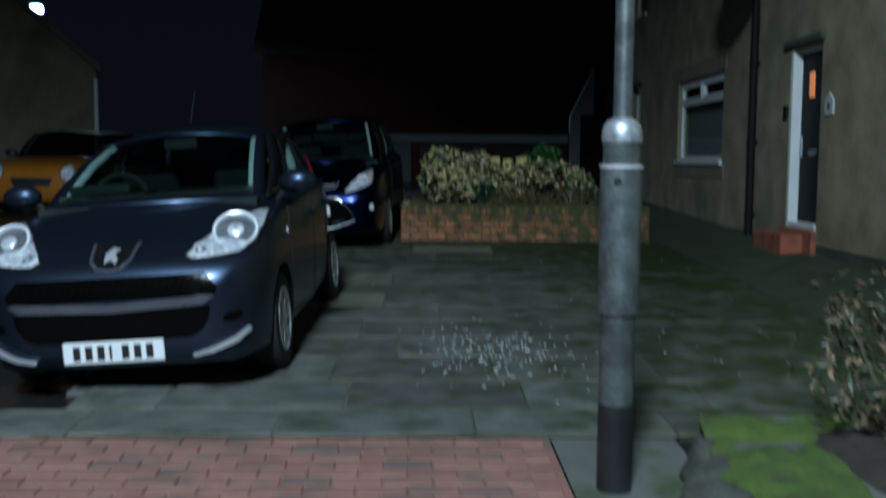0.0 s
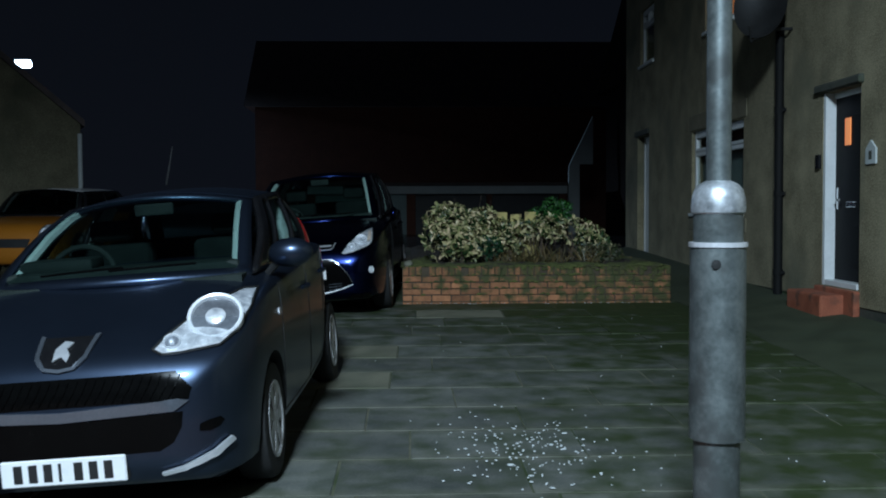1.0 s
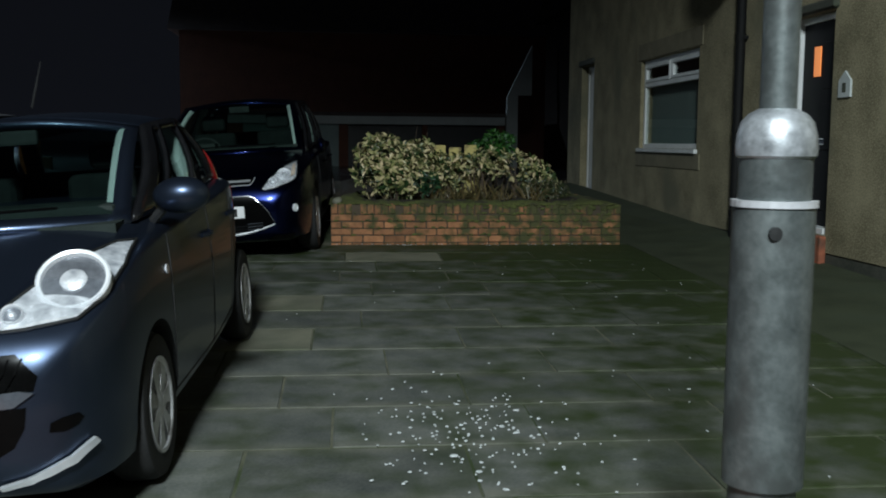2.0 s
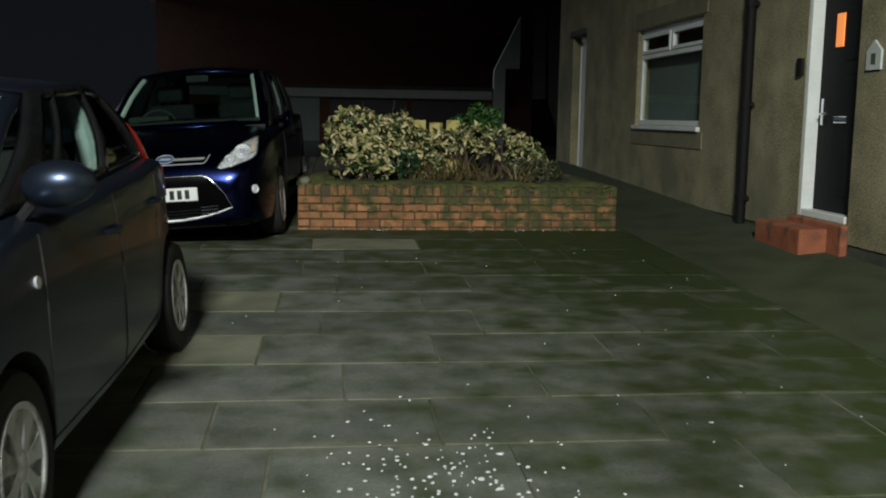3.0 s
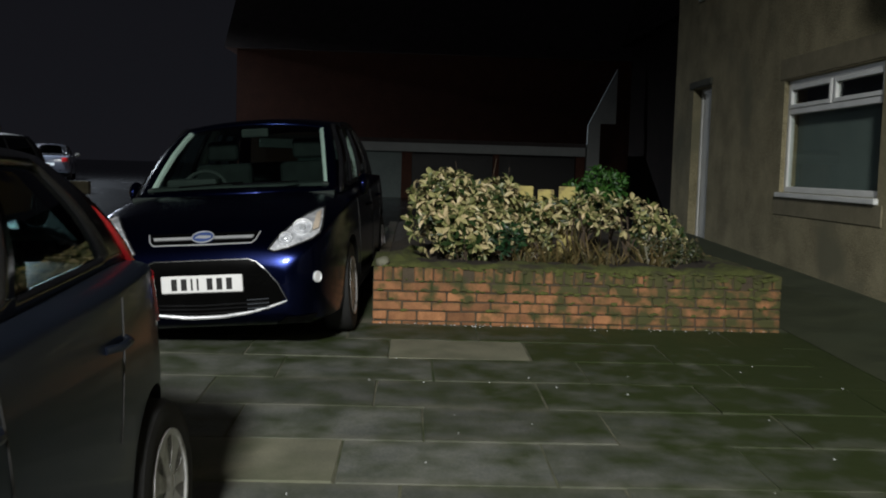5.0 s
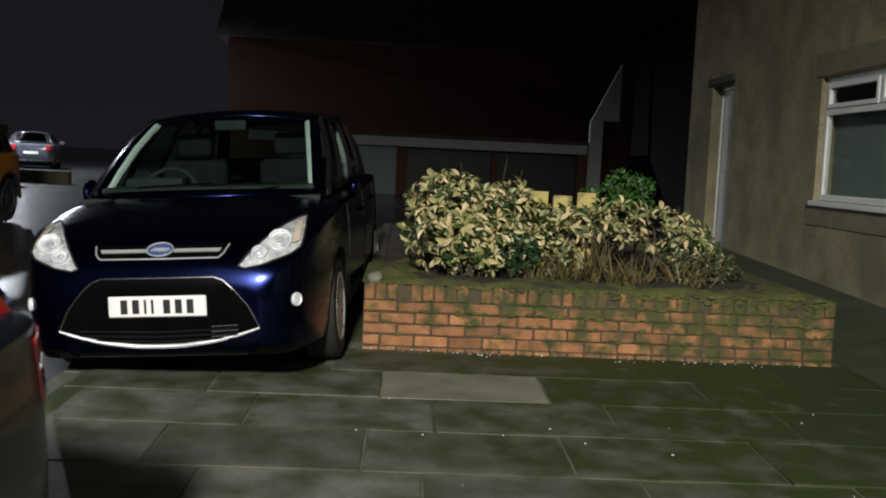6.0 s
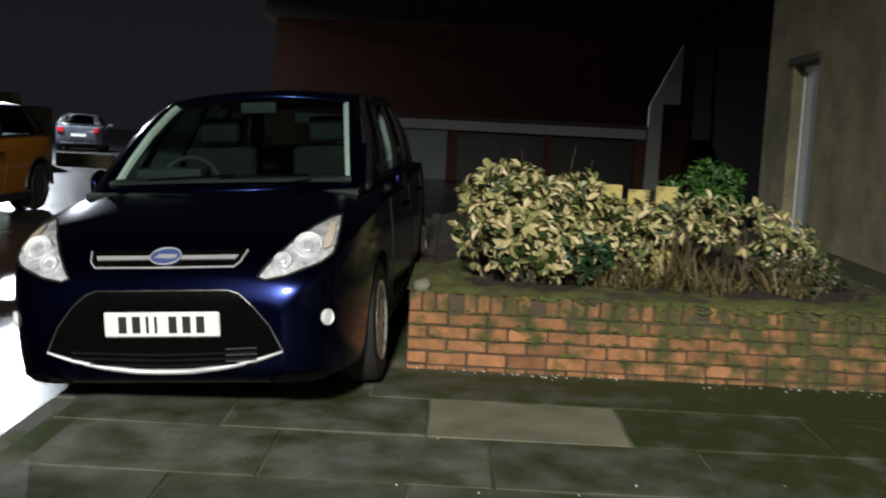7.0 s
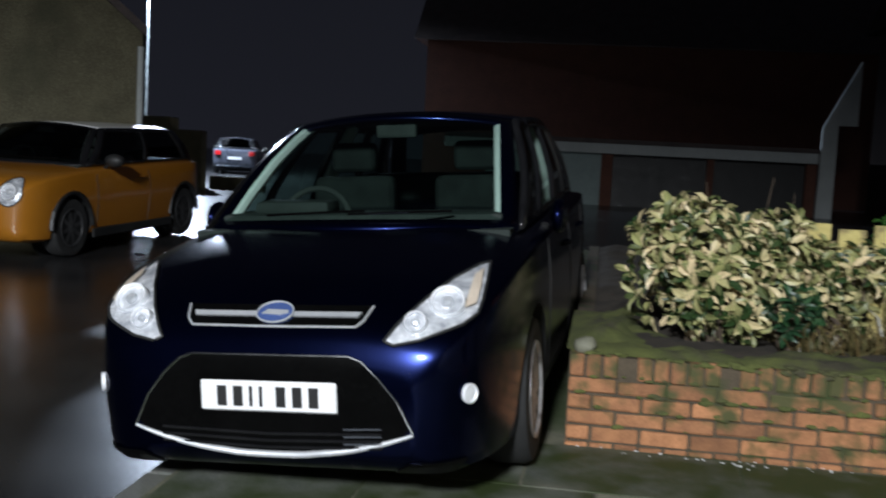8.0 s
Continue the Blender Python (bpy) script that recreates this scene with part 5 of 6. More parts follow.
part("number_plate", decal(tree, [(-0.26, 0.55), (-0.26, 0.66), (0.26, 0.66), (0.26, 0.55)], "rear", 0.01, 0.1, 0.01), PLATE, far_car)

# ---- lamp column by the drive ----
PX, PY = 0.70, 3.80
gz = ground_z(PY) - 0.03
t = thing("lamp_column", pose(PX, PY, gz), "galvanised steel lamp column with a domed collar and door compartment", "lamp post")
part("root_sleeve", tube_bm([(0, 0, -0.05), (0, 0, 0.06), (0, 0, 0.36)], 0.068, 24), BLACK, t, "black-painted foot", smooth=True)
part("base_tube", lathe_bm([(0.066, 0.34), (0.066, 1.22), (0.070, 1.24), (0.070, 1.372)], 32), GALV, t, smooth=True)
part("collar", lathe_bm([(0.071, 1.355), (0.076, 1.36), (0.077, 1.375), (0.075, 1.40), (0.068, 1.425), (0.055, 1.44), (0.036, 1.450)], 32), COLLAR, t, "bright domed collar", smooth=True)
part("shaft", lathe_bm([(0.035, 1.44), (0.035, 3.0), (0.033, 5.9)], 24), GALV, t, smooth=True)
bm = bmesh.new()
merge(bm, prism_bm([(0.079 * math.cos(a), 0.079 * math.sin(a)) for a in np.linspace(radians(150), radians(345), 16)], 0.71, 1.262, "z"))
d = part("door_cover", bm, GALV, t, "curved steel access cover with a keyhole", smooth=True)
bm = prism_bm([(0.083 * math.cos(a), 0.083 * math.sin(a)) for a in np.linspace(radians(150), radians(345), 16)], 1.262, 1.275, "z")
# highlight on the ledge top, painted as a paler material than the cover
part("cover_lip", bm, ALLOY, d, "pale lip with the ledge's highlight in its colour")
a = radians(258)
part("keyhole", lathe_bm([(0.013, 0), (0.013, 0.006), (0.001, 0.007)], 16, "z", Matrix.Translation((0.079 * math.cos(a) - 0.012, 0.079 * math.sin(a) + 0.004, 1.215)) @ Euler((radians(90), 0, 0)).to_matrix().to_4x4()), BLACK, d)
part("tag", box_bm((-0.046, -0.02, 2.46), (-0.04, 0.02, 2.60)), CEDAR, t, "small yellow tag")

# ---- street lamp far up the road ----
lx, ly, lz = LAMP_FAR[0]
t = thing("street_lamp", pose(lx - 0.95, ly, 0), "tall street lamp with a bright white head", "street lamp")
part("pole", lathe_bm([(0.09, 0), (0.08, 1.2), (0.055, 1.3), (0.045, lz + 0.1)], 16), GALV, t, smooth=True)
part("arm", tube_bm([(0, 0, lz + 0.05), (0.2, 0, lz + 0.2), (0.75, 0, lz + 0.22)], 0.03, 8), GALV, t)
part("lantern", box_bm((0.62, -0.16, lz + 0.30), (1.30, 0.16, lz + 0.40), 0.045, seg=2), GALV, t)
# glass oversized so that its glow stands in for the lamp's glare
part("lamp_glass", box_bm((0.66, -0.15, lz + 0.03), (1.26, 0.15, lz + 0.30), 0.09, seg=3), LAMP_GLOW, t, "glowing white lamp glass, enlarged to stand in for glare")

# ---- building across the road on the left ----
t = thing("left_building", pose(-6.9, 21.7, 0, 0, 0, 26), "rendered gable-fronted building with a tiled roof and drainpipe", "building")
ex, ey, ez = 0.0, 0.0, 2.86
part("wall", prism_bm([(ex, -0.2), (ex, ez), (ex - 4.4, ez + 3.7), (ex - 8.8, ez), (ex - 8.8, -0.2)], ey, ey + 4, "y"), OLIVE_RENDER, t)
bm = bmesh.new()
for sg in (1, -1):
    o = ex - 4.4
    merge(bm, prism_bm([(o, ez + 3.72), (o + sg * 4.47, ez - 0.06), (o + sg * 4.47, ez + 0.08), (o, ez + 3.86)][::sg], ey - 0.12, ey + 4.1, "y"))
part("roof", bm, TILE, t, "dark tiled roof")
part("drainpipe", tube_bm([(ex - 0.02, ey - 0.06, 0), (ex - 0.02, ey - 0.06, ez - 0.2)], 0.045, 8), FAR_WHITE, t, "pale drainpipe at the corner")

# low garden wall and gate pier up the road
t = thing("garden_wall", pose(-10.6, 31.5, 0), "pale brick garden wall with a taller pier up the road", "wall")
part("pier", box_bm((-1.0, -0.3, 0), (-0.2, 0.3, 1.95), 0.03), SMOOTH_RENDER, t)
part("pier", box_bm((-0.2, -0.2, 0), (0.6, 0.2, 1.65), 0.03), SMOOTH_RENDER, t)
part("panel", box_bm((0.8, -0.12, 0), (2.2, 0.12, 0.55), 0.02), SMOOTH_RENDER, t)

# ---- dark houses behind the bed ----
t = thing("garage_block", pose(0, 0, 0), "low garage block with a white fascia behind the bed", "building")
gy, gx0, gx1, gh = 34.4, -4.2, 5.15, 1.88
for a, b in ((gx0, -3.3), (-0.25, 0.05), (2.45, 2.62), (4.9, gx1)):
    part("pier", box_bm((a, gy, -0.2), (b, gy + 0.4, gh - 0.25)), FAR_BRICK, t)
part("fascia", box_bm((gx0 - 0.2, gy - 0.15, gh - 0.26), (gx1, gy + 0.02, gh), 0.01), FAR_WHITE, t, "white fascia board")
part("roof", box_bm((gx0 - 0.2, gy - 0.1, gh), (gx1 + 0.3, gy + 6, gh + 0.12)), TILE, t)
part("back_wall", box_bm((gx0, gy + 5.6, -0.2), (gx1, gy + 6, gh)), FAR_BRICK, t)
part("garage_door", box_bm((-3.3, gy + 0.12, -0.1), (-0.25, gy + 0.2, gh - 0.26)), FAR_DOOR, t, "pale green garage door")
part("garage_door", box_bm((0.05, gy + 0.22, -0.1), (2.45, gy + 0.3, gh - 0.26)), BLACK, t, "dark garage door")
part("garage_door", box_bm((2.62, gy + 0.22, -0.1), (4.9, gy + 0.3, gh - 0.26)), BLACK, t, "dark garage door")
part("barge_board", prism_bm([(5.15, -0.1), (5.55, -0.1), (5.55, 2.6), (6.0, 2.6), (6.0, 4.2), (5.2, 2.55)], gy - 0.2, gy, "y"), FAR_WHITE, t, "white bargeboard and corner post")
t = thing("brick_house", pose(0, 0, 0), "two-storey brick house standing dark behind the garages", "house")
part("wall", box_bm((-6.5, 42.5, -0.2), (9, 49, 5.4)), FAR_BRICK, t)
part("roof", prism_bm([(42.1, 5.35), (49.4, 5.35), (45.7, 8.6)], -6.9, 9.4, "x"), TILE, t)
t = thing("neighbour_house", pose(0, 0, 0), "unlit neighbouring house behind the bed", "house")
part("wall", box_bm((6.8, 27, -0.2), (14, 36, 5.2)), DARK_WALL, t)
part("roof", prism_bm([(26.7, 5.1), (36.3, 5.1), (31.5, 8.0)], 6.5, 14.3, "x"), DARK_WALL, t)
part("drainpipe", tube_bm([(6.75, 27.5, 0.2), (6.75, 27.5, 5)], 0.05, 8), FAR_WHITE, t)

# ---- planting ----
def leaf_ring(bm, base, way, up, length, width, fold):
    """One leaf of six corners, folded along its rib."""
    side = way.cross(up).normalized()
    up = side.cross(way).normalized()
    a = bm.verts.new(base)
    m1, m2 = base + way * length * 0.35, base + way * length * 0.72
    l1, r1 = bm.verts.new(m1 + side * width * 0.5 + up * fold), bm.verts.new(m1 - side * width * 0.5 + up * fold)
    l2, r2 = bm.verts.new(m2 + side * width * 0.42 + up * fold), bm.verts.new(m2 - side * width * 0.42 + up * fold)
    c1, c2 = bm.verts.new(m1), bm.verts.new(m2 - up * fold * 0.4)
    tip = bm.verts.new(base + way * length - up * fold * 1.6)
    for f in ((a, c1, l1), (a, r1, c1), (c1, c2, l2, l1), (c1, r1, r2, c2), (c2, tip, l2), (c2, r2, tip)):
        bm.faces.new(f)


def shrub(name, x, y, z, lobes, count, leaf, spread, leaf_mat_, label, rng, droop=0.15, category="shrub", core=None):
    """A shrub: forked stems to each lobe, and leaves in rosettes over the lobes' uneven skin."""
    t = thing(name, pose(x, y, z), label, category)
    stems = bmesh.new()
    for cx, cy, cz, rx, ry, rz in lobes:
        for _ in range(5):
            e = Vector((cx + rng.uniform(-0.7, 0.7) * rx, cy + rng.uniform(-0.7, 0.7) * ry, cz + rng.uniform(-0.2, 0.7) * rz))
            s = Vector((cx * 0.7 + rng.uniform(-0.06, 0.06), cy * 0.6 + rng.uniform(-0.06, 0.06), -0.03))
            mid = s.lerp(e, 0.5) + Vector((rng.uniform(-0.05, 0.05), rng.uniform(-0.05, 0.05), 0.03))
            add_tube(stems, [s, mid, e], [0.011, 0.008, 0.003], 5)
    part("stem", stems, TWIG, t)
    bm = bmesh.new()
    total = sum(l[3] * l[5] for l in lobes)
    for cx, cy, cz, rx, ry, rz in lobes:
        n = int(count * rx * rz / total / 5)
        for _ in range(n):
            while True:
                d = Vector((rng.gauss(0, 1), rng.gauss(0, 1), rng.gauss(0, 1)))
                if d.length > 0.1:
                    d.normalize()
                    break
            k = rng.uniform(0.55, 1.06) * (1 + 0.38 * noise.noise((d.x * 2.6 + cx * 5, d.y * 2.6, d.z * 2.6 + cz * 7)))
            p = Vector((cx + d.x * rx * k, cy + d.y * ry * k, max(0.07, cz + d.z * rz * k)))
            out = Vector((d.x, d.y, d.z + 0.35)).normalized()
            turn0 = rng.uniform(0, 6.28)
            ortho = out.orthogonal().normalized()
            other = out.cross(ortho)
            for j in range(5):
                a = turn0 + j * 2.4
                w = (ortho * math.cos(a) + other * math.sin(a)) * spread + out * rng.uniform(0.25, 0.8) + Vector((0, 0, -droop))
                w.normalize()
                size = leaf * rng.uniform(0.45, 1.35)
                leaf_ring(bm, p + w * 0.01, w, out, size, size * rng.uniform(0.32, 0.46), size * 0.09)
    part("foliage", bm, leaf_mat_, t)
    return t


rng = random.Random(7)
BZ = WTOP - 0.01
shrub("variegated_shrub", 0.42, 13.15, BZ, [(-0.02, 0, 0.38, 0.40, 0.34, 0.28), (-0.10, -0.05, 0.53, 0.26, 0.26, 0.20), (0.24, 0.05, 0.46, 0.28, 0.28, 0.22), (0.08, -0.12, 0.2, 0.24, 0.18, 0.15)], 3100, 0.083, 0.75, CREAM_LEAF, "bushy cream and green variegated shrub in the bed", rng)
shrub("variegated_shrub", 1.15, 13.3, BZ, [(-0.26, 0, 0.36, 0.22, 0.2, 0.17), (0.02, 0.04, 0.40, 0.24, 0.2, 0.12), (0.38, 0.0, 0.44, 0.26, 0.2, 0.14), (-0.1, -0.05, 0.2, 0.16, 0.14, 0.10)], 1050, 0.078, 0.75, CREAM_LEAF, "sparser faded variegated shrub along the bed", rng)
shrub("variegated_shrub", 1.95, 13.35, BZ, [(-0.1, 0, 0.42, 0.22, 0.2, 0.12), (0.17, 0.0, 0.32, 0.20, 0.18, 0.15), (0.30, -0.05, 0.2, 0.12, 0.12, 0.10)], 540, 0.074, 0.75, CREAM_LEAF, "thin faded shrub at the end of the row", rng)
shrub("green_shrub", 1.72, 13.75, BZ, [(0, 0, 0.64, 0.17, 0.15, 0.16), (-0.2, 0.02, 0.56, 0.16, 0.14, 0.10)], 1000, 0.06, 0.6, GREEN_LEAF, "fresh green shrub behind the faded ones", rng)
shrub("green_shrub", 0.80, 12.98, BZ, [(0, 0, 0.20, 0.12, 0.1, 0.12)], 150, 0.07, 0.6, DEEP_LEAF, "small deep green shoot low among the variegated leaves", rng)
shrub("dark_shrub", 2.2, 13.3, BZ, [(0, 0, 0.12, 0.28, 0.25, 0.12)], 700, 0.05, 0.8, DARK_LEAF, "low dark groundcover plant in the bed", rng)
shrub("front_shrub", 1.86, 3.98, ground_z(4.3) + 0.16, [(0, 0, 0.36, 0.34, 0.3, 0.30), (0.5, 0.1, 0.45, 0.45, 0.35, 0.36), (-0.08, -0.15, 0.15, 0.22, 0.2, 0.14)], 2100, 0.052, 0.8, PALE_DRY_LEAF, "straggly bare-stemmed shrub on the mossy front bed", rng)


def tuft(x, y, h, n, lean, label):
    t = thing("dry_tuft", pose(x, y, BZ), label, "dry plant", group="dry tufts in the bed")
    bm = bmesh.new()
    for _ in range(n):
        b = Vector((rng.gauss(0, 0.05), rng.gauss(0, 0.05), -0.02))
        d = Vector((rng.gauss(0, lean), rng.gauss(0, lean), 1)).normalized()
        e = b + d * h * rng.uniform(0.25, 1.1)
        mid = b.lerp(e, 0.55) + Vector((0, 0, 0.02))
        s = Vector((rng.uniform(0.003, 0.008), rng.uniform(-0.006, 0.006), 0))
        vs = [bm.verts.new(q) for q in (b - s, b + s, mid + s, mid - s)]
        tip = bm.verts.new(e + Vector((rng.gauss(0, 0.03), rng.gauss(0, 0.03), -0.02)))
        bm.faces.new(vs)
        bm.faces.new((vs[3], vs[2], tip))
    part("foliage", bm, DRY_LEAF, t)


for x, y, h in ((0.92, 13.0, 0.30), (1.12, 12.98, 0.34), (1.3, 13.02, 0.32), (1.52, 13.0, 0.36), (1.7, 13.05, 0.30), (1.95, 13.0, 0.34), (2.1, 13.1, 0.28), (0.8, 13.3, 0.42), (1.4, 13.3, 0.45)):
    tuft(x, y, h, 44, 0.75, "tuft of dry yellow-brown stalks in the bed")
for x, y, h, lean in ((0.62, 13.3, 0.86, 0.10), (0.50, 13.35, 0.82, -0.12), (0.78, 13.3, 0.78, 0.05)):
    ob = part("bare_twig", tube_bm([(x, y, BZ - 0.02), (x + lean * 0.3, y, BZ + h * 0.5), (x + lean, y + 0.03, BZ + h)], [0.006, 0.004, 0.0015], 5), TWIG, None)
    tagged(ob, "thin bare twig standing out of the shrub", "twig", group="twigs in the bed")
bm = bmesh.new()
bmesh.ops.create_icosphere(bm, subdivisions=2, radius=1)
for v in bm.verts:
    v.co = Vector((v.co.x * 0.055, v.co.y * 0.05, v.co.z * 0.045)) * (1 + 0.25 * noise.noise(v.co * 2))
bmesh.ops.translate(bm, vec=(WX0 + 0.07, WY + 0.07, WTOP + 0.025), verts=bm.verts)
tagged(part("stone", bm, PALE_SLAB, None, smooth=True), "pale rounded stone on the corner of the brick wall", "stone")
# three flat boards standing behind the shrubs
for k, (x, top) in enumerate(((0.985, 1.045), (1.165, 1.02), (1.345, 1.05))):
    ob = part("board", box_bm((x - 0.07, 13.455, BZ - 0.02), (x + 0.07, 13.48, top), 0.005), CEDAR, None)
    ob.name = "wooden_board"
    tagged(ob, "upright pale yellow board behind the shrubs", "board", group="boards in the bed")

# moss clumps over the top course of the wall, thicker towards the house
bm = bmesh.new()
for k in range(270):
    u = rng.random() ** 0.55
    x = WX0 + 0.05 + (WX1 - WX0 - 0.08) * u
    face = rng.random() < 0.10 + 0.5 * u
    y, z = (WY - 0.004, WTOP - 0.002 - abs(rng.gauss(0, 0.010 + 0.012 * u)) - 0.03 * u * rng.random()) if face else (WY + rng.uniform(0.0, 0.06), WTOP - 0.003)
    r = rng.uniform(0.008, 0.019) if face else rng.uniform(0.012, 0.034)
    got = bmesh.ops.create_icosphere(bm, subdivisions=1, radius=r, matrix=Matrix.Translation((x, y, z)) @ Matrix.Diagonal((1.0 + rng.random(), 0.45 if face else 0.9, 0.8 if face else 0.45, 1)))
    for v in got["verts"]:
        v.co += Vector((rng.uniform(-1, 1), rng.uniform(-0.5, 0.5), rng.uniform(-1, 1))) * r * 0.25
# tufts rooted in the joints between the top bricks and lower down towards the house
for k in range(170):
    u = rng.random() ** 0.7
    x, row = WX0 + 0.03 + (WX1 - WX0 - 0.06) * u, rng.choice((0, 0, 0, 1, 1, 2, 3))
    r = rng.uniform(0.007, 0.017)
    got = bmesh.ops.create_icosphere(bm, subdivisions=1, radius=r, matrix=Matrix.Translation((x, WY - 0.002, WTOP - 0.106 - 0.0745 * row + rng.uniform(-0.006, 0.012))) @ Matrix.Diagonal((1.2 + 1.6 * rng.random(), 0.5, 0.8, 1)))
    for v in got["verts"]:
        v.co += Vector((rng.uniform(-1, 1), rng.uniform(-0.5, 0.5), rng.uniform(-1, 1))) * r * 0.25
tagged(part("moss_clumps", bm, MOSS, None), "cushions of moss on the top bricks", "moss", kind="stuff")

# ---- grit and glass on the drive ----
bm = bmesh.new()
for k in range(330):
    if k < 215:
        x, y = rng.gauss(0.46, 0.24), rng.gauss(6.2, 0.38)
    else:
        x, y = rng.uniform(-0.6, 3.0), rng.uniform(5.0, 11.5)
    if k > 270:
        x, y = rng.uniform(-0.2, 2.8), 12.46 - abs(rng.gauss(0, 0.06))
    s = rng.uniform(0.004, 0.014) * (1.5 if rng.random() < 0.10 else 0.8) * (1.0 if k < 215 else 0.7)
    z, a = ground_z(y) + 0.001, rng.uniform(0, 6.28)
    n = rng.choice((4, 5, 5, 6))
    low, top = [], []
    for j in range(n):
        b = a + 2 * math.pi * j / n
        r = s * rng.uniform(0.6, 1.1)
        low.append(bm.verts.new((x + r * math.cos(b), y + r * math.sin(b) * 0.8, z)))
        top.append(bm.verts.new((x + 0.8 * r * math.cos(b), y + 0.65 * r * math.sin(b), z + rng.uniform(0.002, 0.006))))
    bm.faces.new(top)
    for j in range(n):
        bm.faces.new((low[j], low[(j + 1) % n], top[(j + 1) % n], top[j]))
tagged(part("scattered_grit", bm, SHARD, None), "pale flecks of grit and broken glass on the paving", "grit", kind="stuff")

# ---- pieces: slabs, blocks, bricks ----
drive = bpy.data.objects["joint_bed"]


def slab_mesh(w, d, h, name, rough=0.004, seed=0):
    r = random.Random(seed)
    bm = bmesh.new()
    add_box(bm, (-w / 2, -d / 2, -h), (w / 2, d / 2, 0), 0.006)
    for v in bm.verts:
        v.co.x += r.uniform(-rough, rough)
        v.co.y += r.uniform(-rough, rough)
    me = bpy.data.meshes.new(name)
    bm.to_mesh(me)
    bm.free()
    return me


def piece(name, me, m, parent):
    ob = bpy.data.objects.new(name, me)
    scene.collection.objects.link(ob)
    ob.parent = parent
    ob.matrix_world = m
    return ob


SL, SD, J = 0.925, 0.583, 0.006
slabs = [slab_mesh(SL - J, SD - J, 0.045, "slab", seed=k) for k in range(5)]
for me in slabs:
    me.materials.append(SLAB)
pale_slabs = [slab_mesh(SL - J, SD - J, 0.045, "slab_pale", seed=20 + k) for k in range(2)]
for me in pale_slabs:
    me.materials.append(PALE_SLAB)
OFFSETS = (0.50, 1.30, 0.75, 1.40, 0.10, 0.59, -0.01, 0.65, 0.10, -0.17, 1.09, -0.10, 0.50)
rng = random.Random(3)
rows = [(4.46, 4.884, 0.2)] + [(4.884 + SD * k, 4.884 + SD * (k + 1), OFFSETS[k] if k < len(OFFSETS) else rng.uniform(0, SL)) for k in range(27)]
for k_row, (y0, y1, off) in enumerate(rows):
    off += rng.uniform(-0.015, 0.015)
    left = -2.24 if y1 < 5.2 else KERB_X + 0.115
    x = -2.24 + ((off + 2.24) % SL) - SL
    while x < 4.1:
        a, b = max(x, left), min(x + SL, 4.09)
        cx, cy = (a + b) / 2, (y0 + y1) / 2
        hidden = cy > WY - 0.1 and WX0 - 0.1 < cx < WX1 + 0.05
        if b - a > 0.12 and y1 < 20.6 and not hidden and not (cy < KY1 + 0.25 and cx > KX0 + 0.6) and cx < 3.5:
            pale = (11.2 < cy < 11.8 and 0.1 < cx < 0.7) or (cx < -0.45 and 7.6 < cy < 9.6 and k_row % 2 == 0)
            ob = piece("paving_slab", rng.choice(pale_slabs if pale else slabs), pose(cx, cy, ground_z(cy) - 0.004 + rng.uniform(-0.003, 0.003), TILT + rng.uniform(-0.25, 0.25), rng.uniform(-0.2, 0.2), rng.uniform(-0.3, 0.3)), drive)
            ob.scale.x, ob.scale.y = (b - a - J) / (SL - J), (y1 - y0 - J) / (SD - J)
        x += SL

kerb_line = thing("kerb", pose(0, 0, 0), "worn concrete kerb stones along the edge of the paving", "kerb", kind="structure")
kerb_mesh = slab_mesh(0.108, 0.905, 0.20, "kerb_stone", 0.003, 41)
kerb_mesh.materials.append(CONCRETE)
for k in range(16):
    y = 5.66 + 0.915 * k
    piece("kerb_stone", kerb_mesh, pose(KERB_X + 0.054, y, ground_z(y) - 0.006 + rng.uniform(-0.004, 0.003), TILT, 0, rng.uniform(-0.4, 0.4)), kerb_line)

tagged(sheet("crossover_bed", [-3.2, 0.53], [2.6, 4.44], 0.012, PINK, "worn pink bedding of the block strip"), kind="structure")
sheet("pavement", [0.54, 1.10], [2.6, 4.44], 0.012, CONCRETE, "worn concrete pavement at the lamp column")
strip = bpy.data.objects["crossover_bed"]
block = slab_mesh(0.196, 0.096, 0.05, "block", 0.0015)
block.materials.append(PINK)
for j in range(12):
    for i in range(20):
        x, y = -3.1 + 0.2 * i + (0.1 if j % 2 else 0), 3.27 + 0.1 * j
        if x < 0.45:
            piece("paving_block", block, pose(x, y, ground_z(y) - 0.003 + rng.uniform(-0.002, 0.002), TILT, 0, rng.uniform(-0.8, 0.8)), strip)


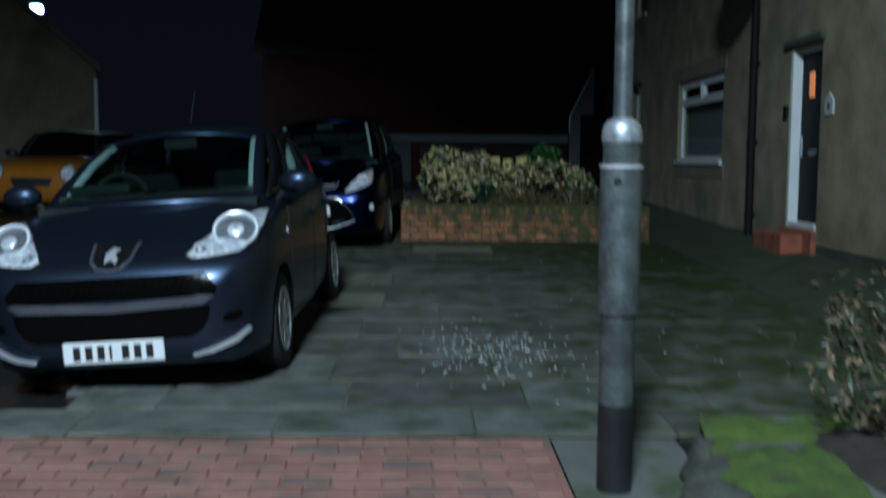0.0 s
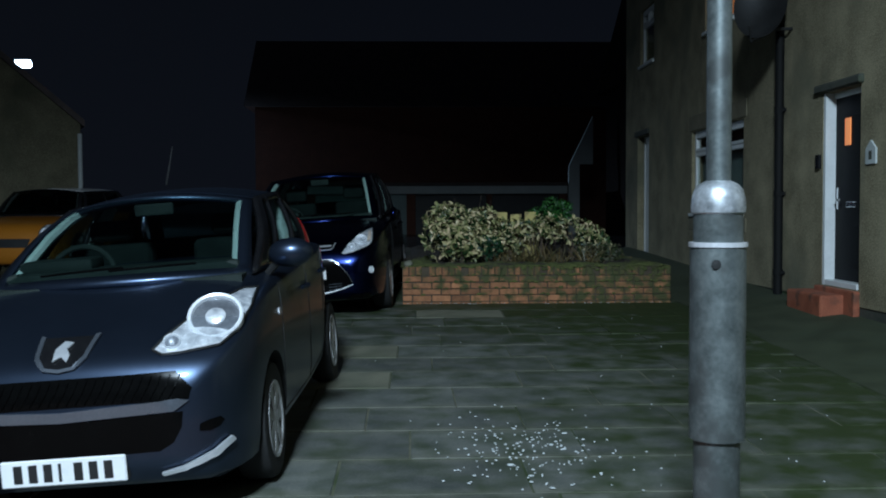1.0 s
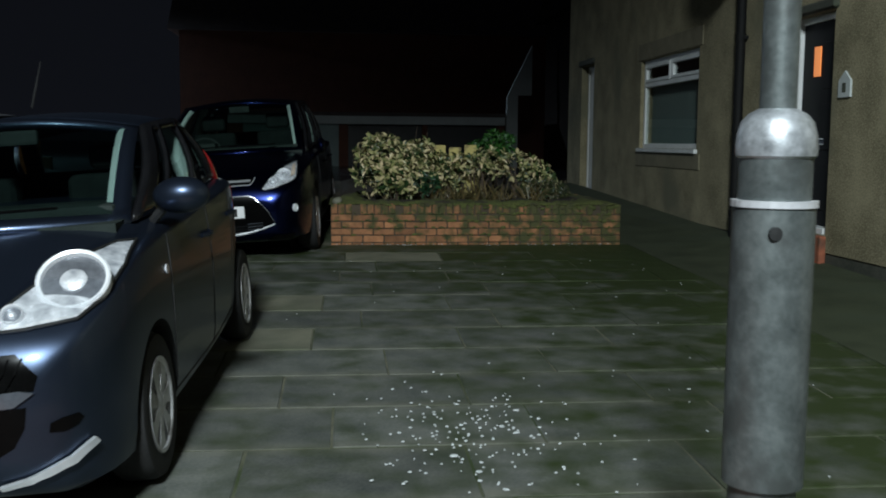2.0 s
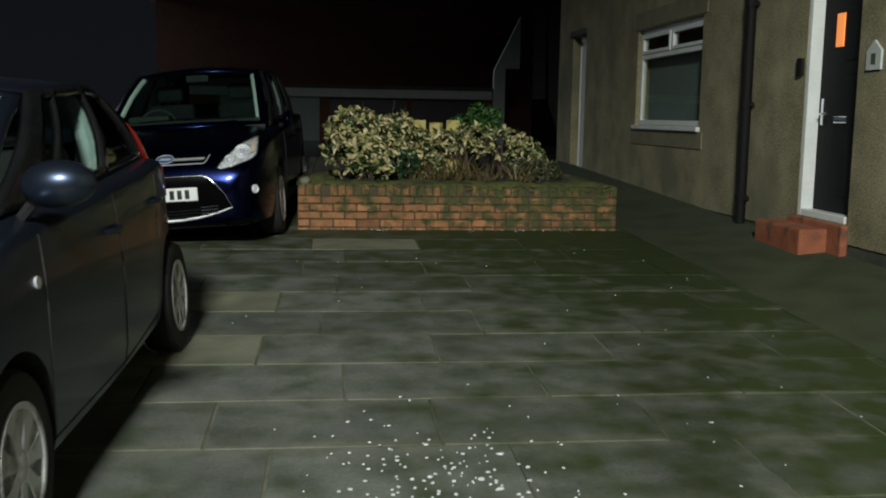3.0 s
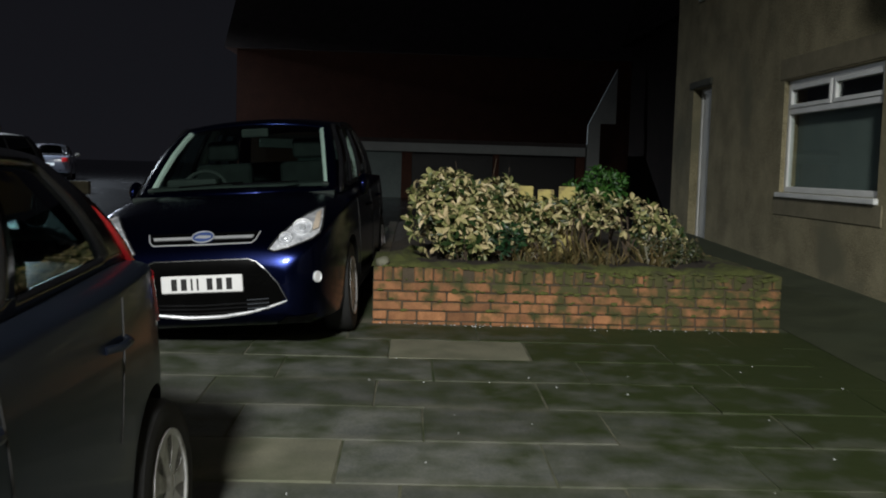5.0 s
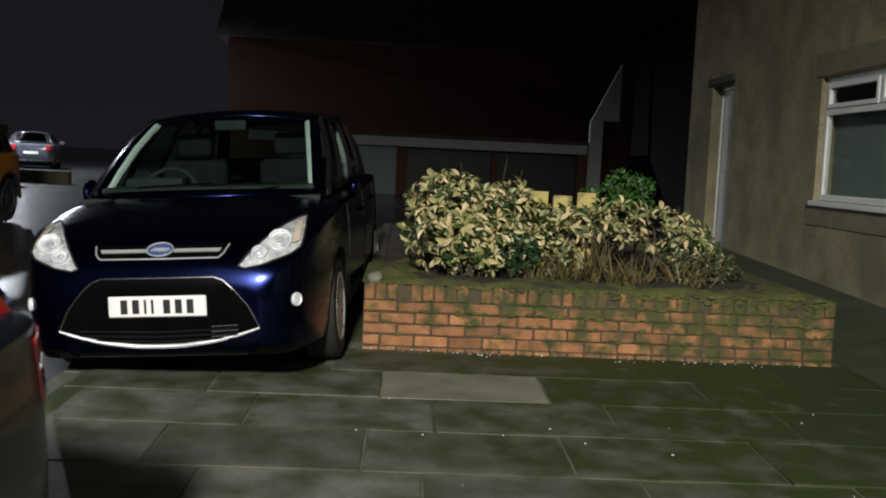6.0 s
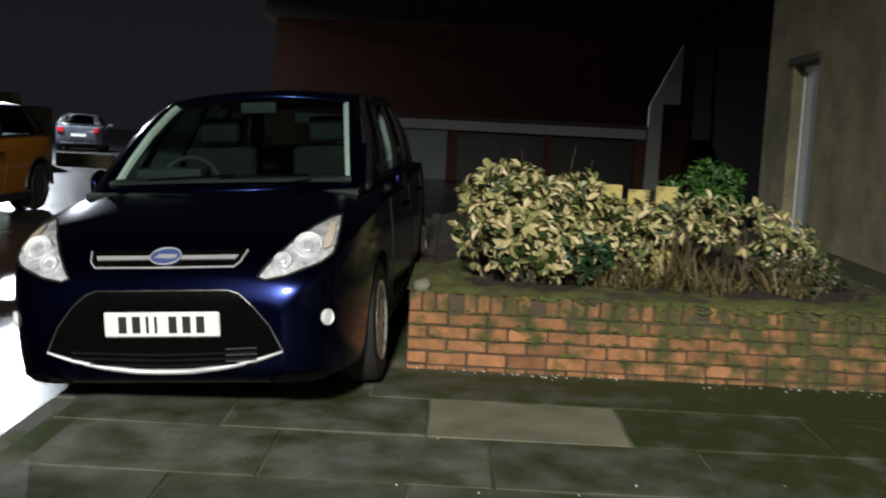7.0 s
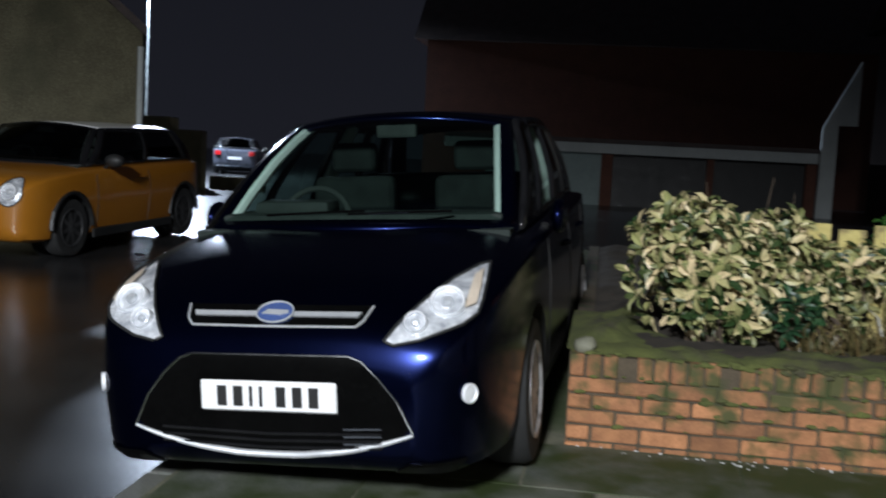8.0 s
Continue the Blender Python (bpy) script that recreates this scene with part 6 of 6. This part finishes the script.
def brick_mesh(w, h, d, name, seed):
    r = random.Random(seed)
    bm = bmesh.new()
    add_box(bm, (-w / 2, 0, -h / 2), (w / 2, d, h / 2), 0.010, seg=2)
    for v in bm.verts:
        v.co += Vector((r.uniform(-0.003, 0.003), r.uniform(-0.003, 0.003), r.uniform(-0.003, 0.003)))
    me = bpy.data.meshes.new(name)
    bm.to_mesh(me)
    bm.free()
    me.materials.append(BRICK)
    return me


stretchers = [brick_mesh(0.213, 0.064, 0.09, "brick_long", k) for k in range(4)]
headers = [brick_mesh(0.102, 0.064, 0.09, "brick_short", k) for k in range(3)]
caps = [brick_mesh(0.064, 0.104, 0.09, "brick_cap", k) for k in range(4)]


def brick_face(parent, length, place, turn, base):
    """Rows of bricks with a course on edge on top; place(s) gives the point at s along the face."""
    z = base
    for course in range(5):
        s = 0.0
        k = 0
        use_short = course == 0
        s = -0.11 if course % 2 else 0.0
        while s < length - 0.04:
            short = use_short or (rng.random() < 0.12)
            w = 0.113 if short else 0.225
            a, b = max(s, 0), min(s + w, length)
            if b - a > 0.04:
                x, y = place((a + b) / 2)
                me = rng.choice(headers if b - a < 0.16 else stretchers)
                ob = piece("brick", me, Matrix.Translation((x, y, z + 0.032)) @ turn @ pose(0, rng.uniform(-0.006, 0.008), rng.uniform(-0.002, 0.002), 0, rng.uniform(-1.0, 1.0), rng.uniform(-1.0, 1.0)), parent)
                ob.scale.x = (b - a - 0.011) / (0.102 if b - a < 0.16 else 0.213)
            s += w
        z += 0.0745
    n = int(length / 0.0765)
    for k in range(n):
        if rng.random() < 0.07:
            continue
        x, y = place((k + 0.5) * length / n)
        piece("brick", rng.choice(caps), Matrix.Translation((x, y, WTOP - 0.052 - rng.uniform(0, 0.008))) @ turn @ pose(0, rng.uniform(-0.006, 0.004), 0, 0, rng.uniform(-1.5, 1.5), 0), parent)


base = WTOP - 0.108 - 5 * 0.0745
brick_face(bed_front, WX1 - WX0, lambda s: (WX0 + s, WY), Matrix.Identity(4), base)
brick_face(bed_return, 4.4, lambda s: (WX1, WY + 0.10 + s), pose(0, 0, 0, 0, 0, 90), base)
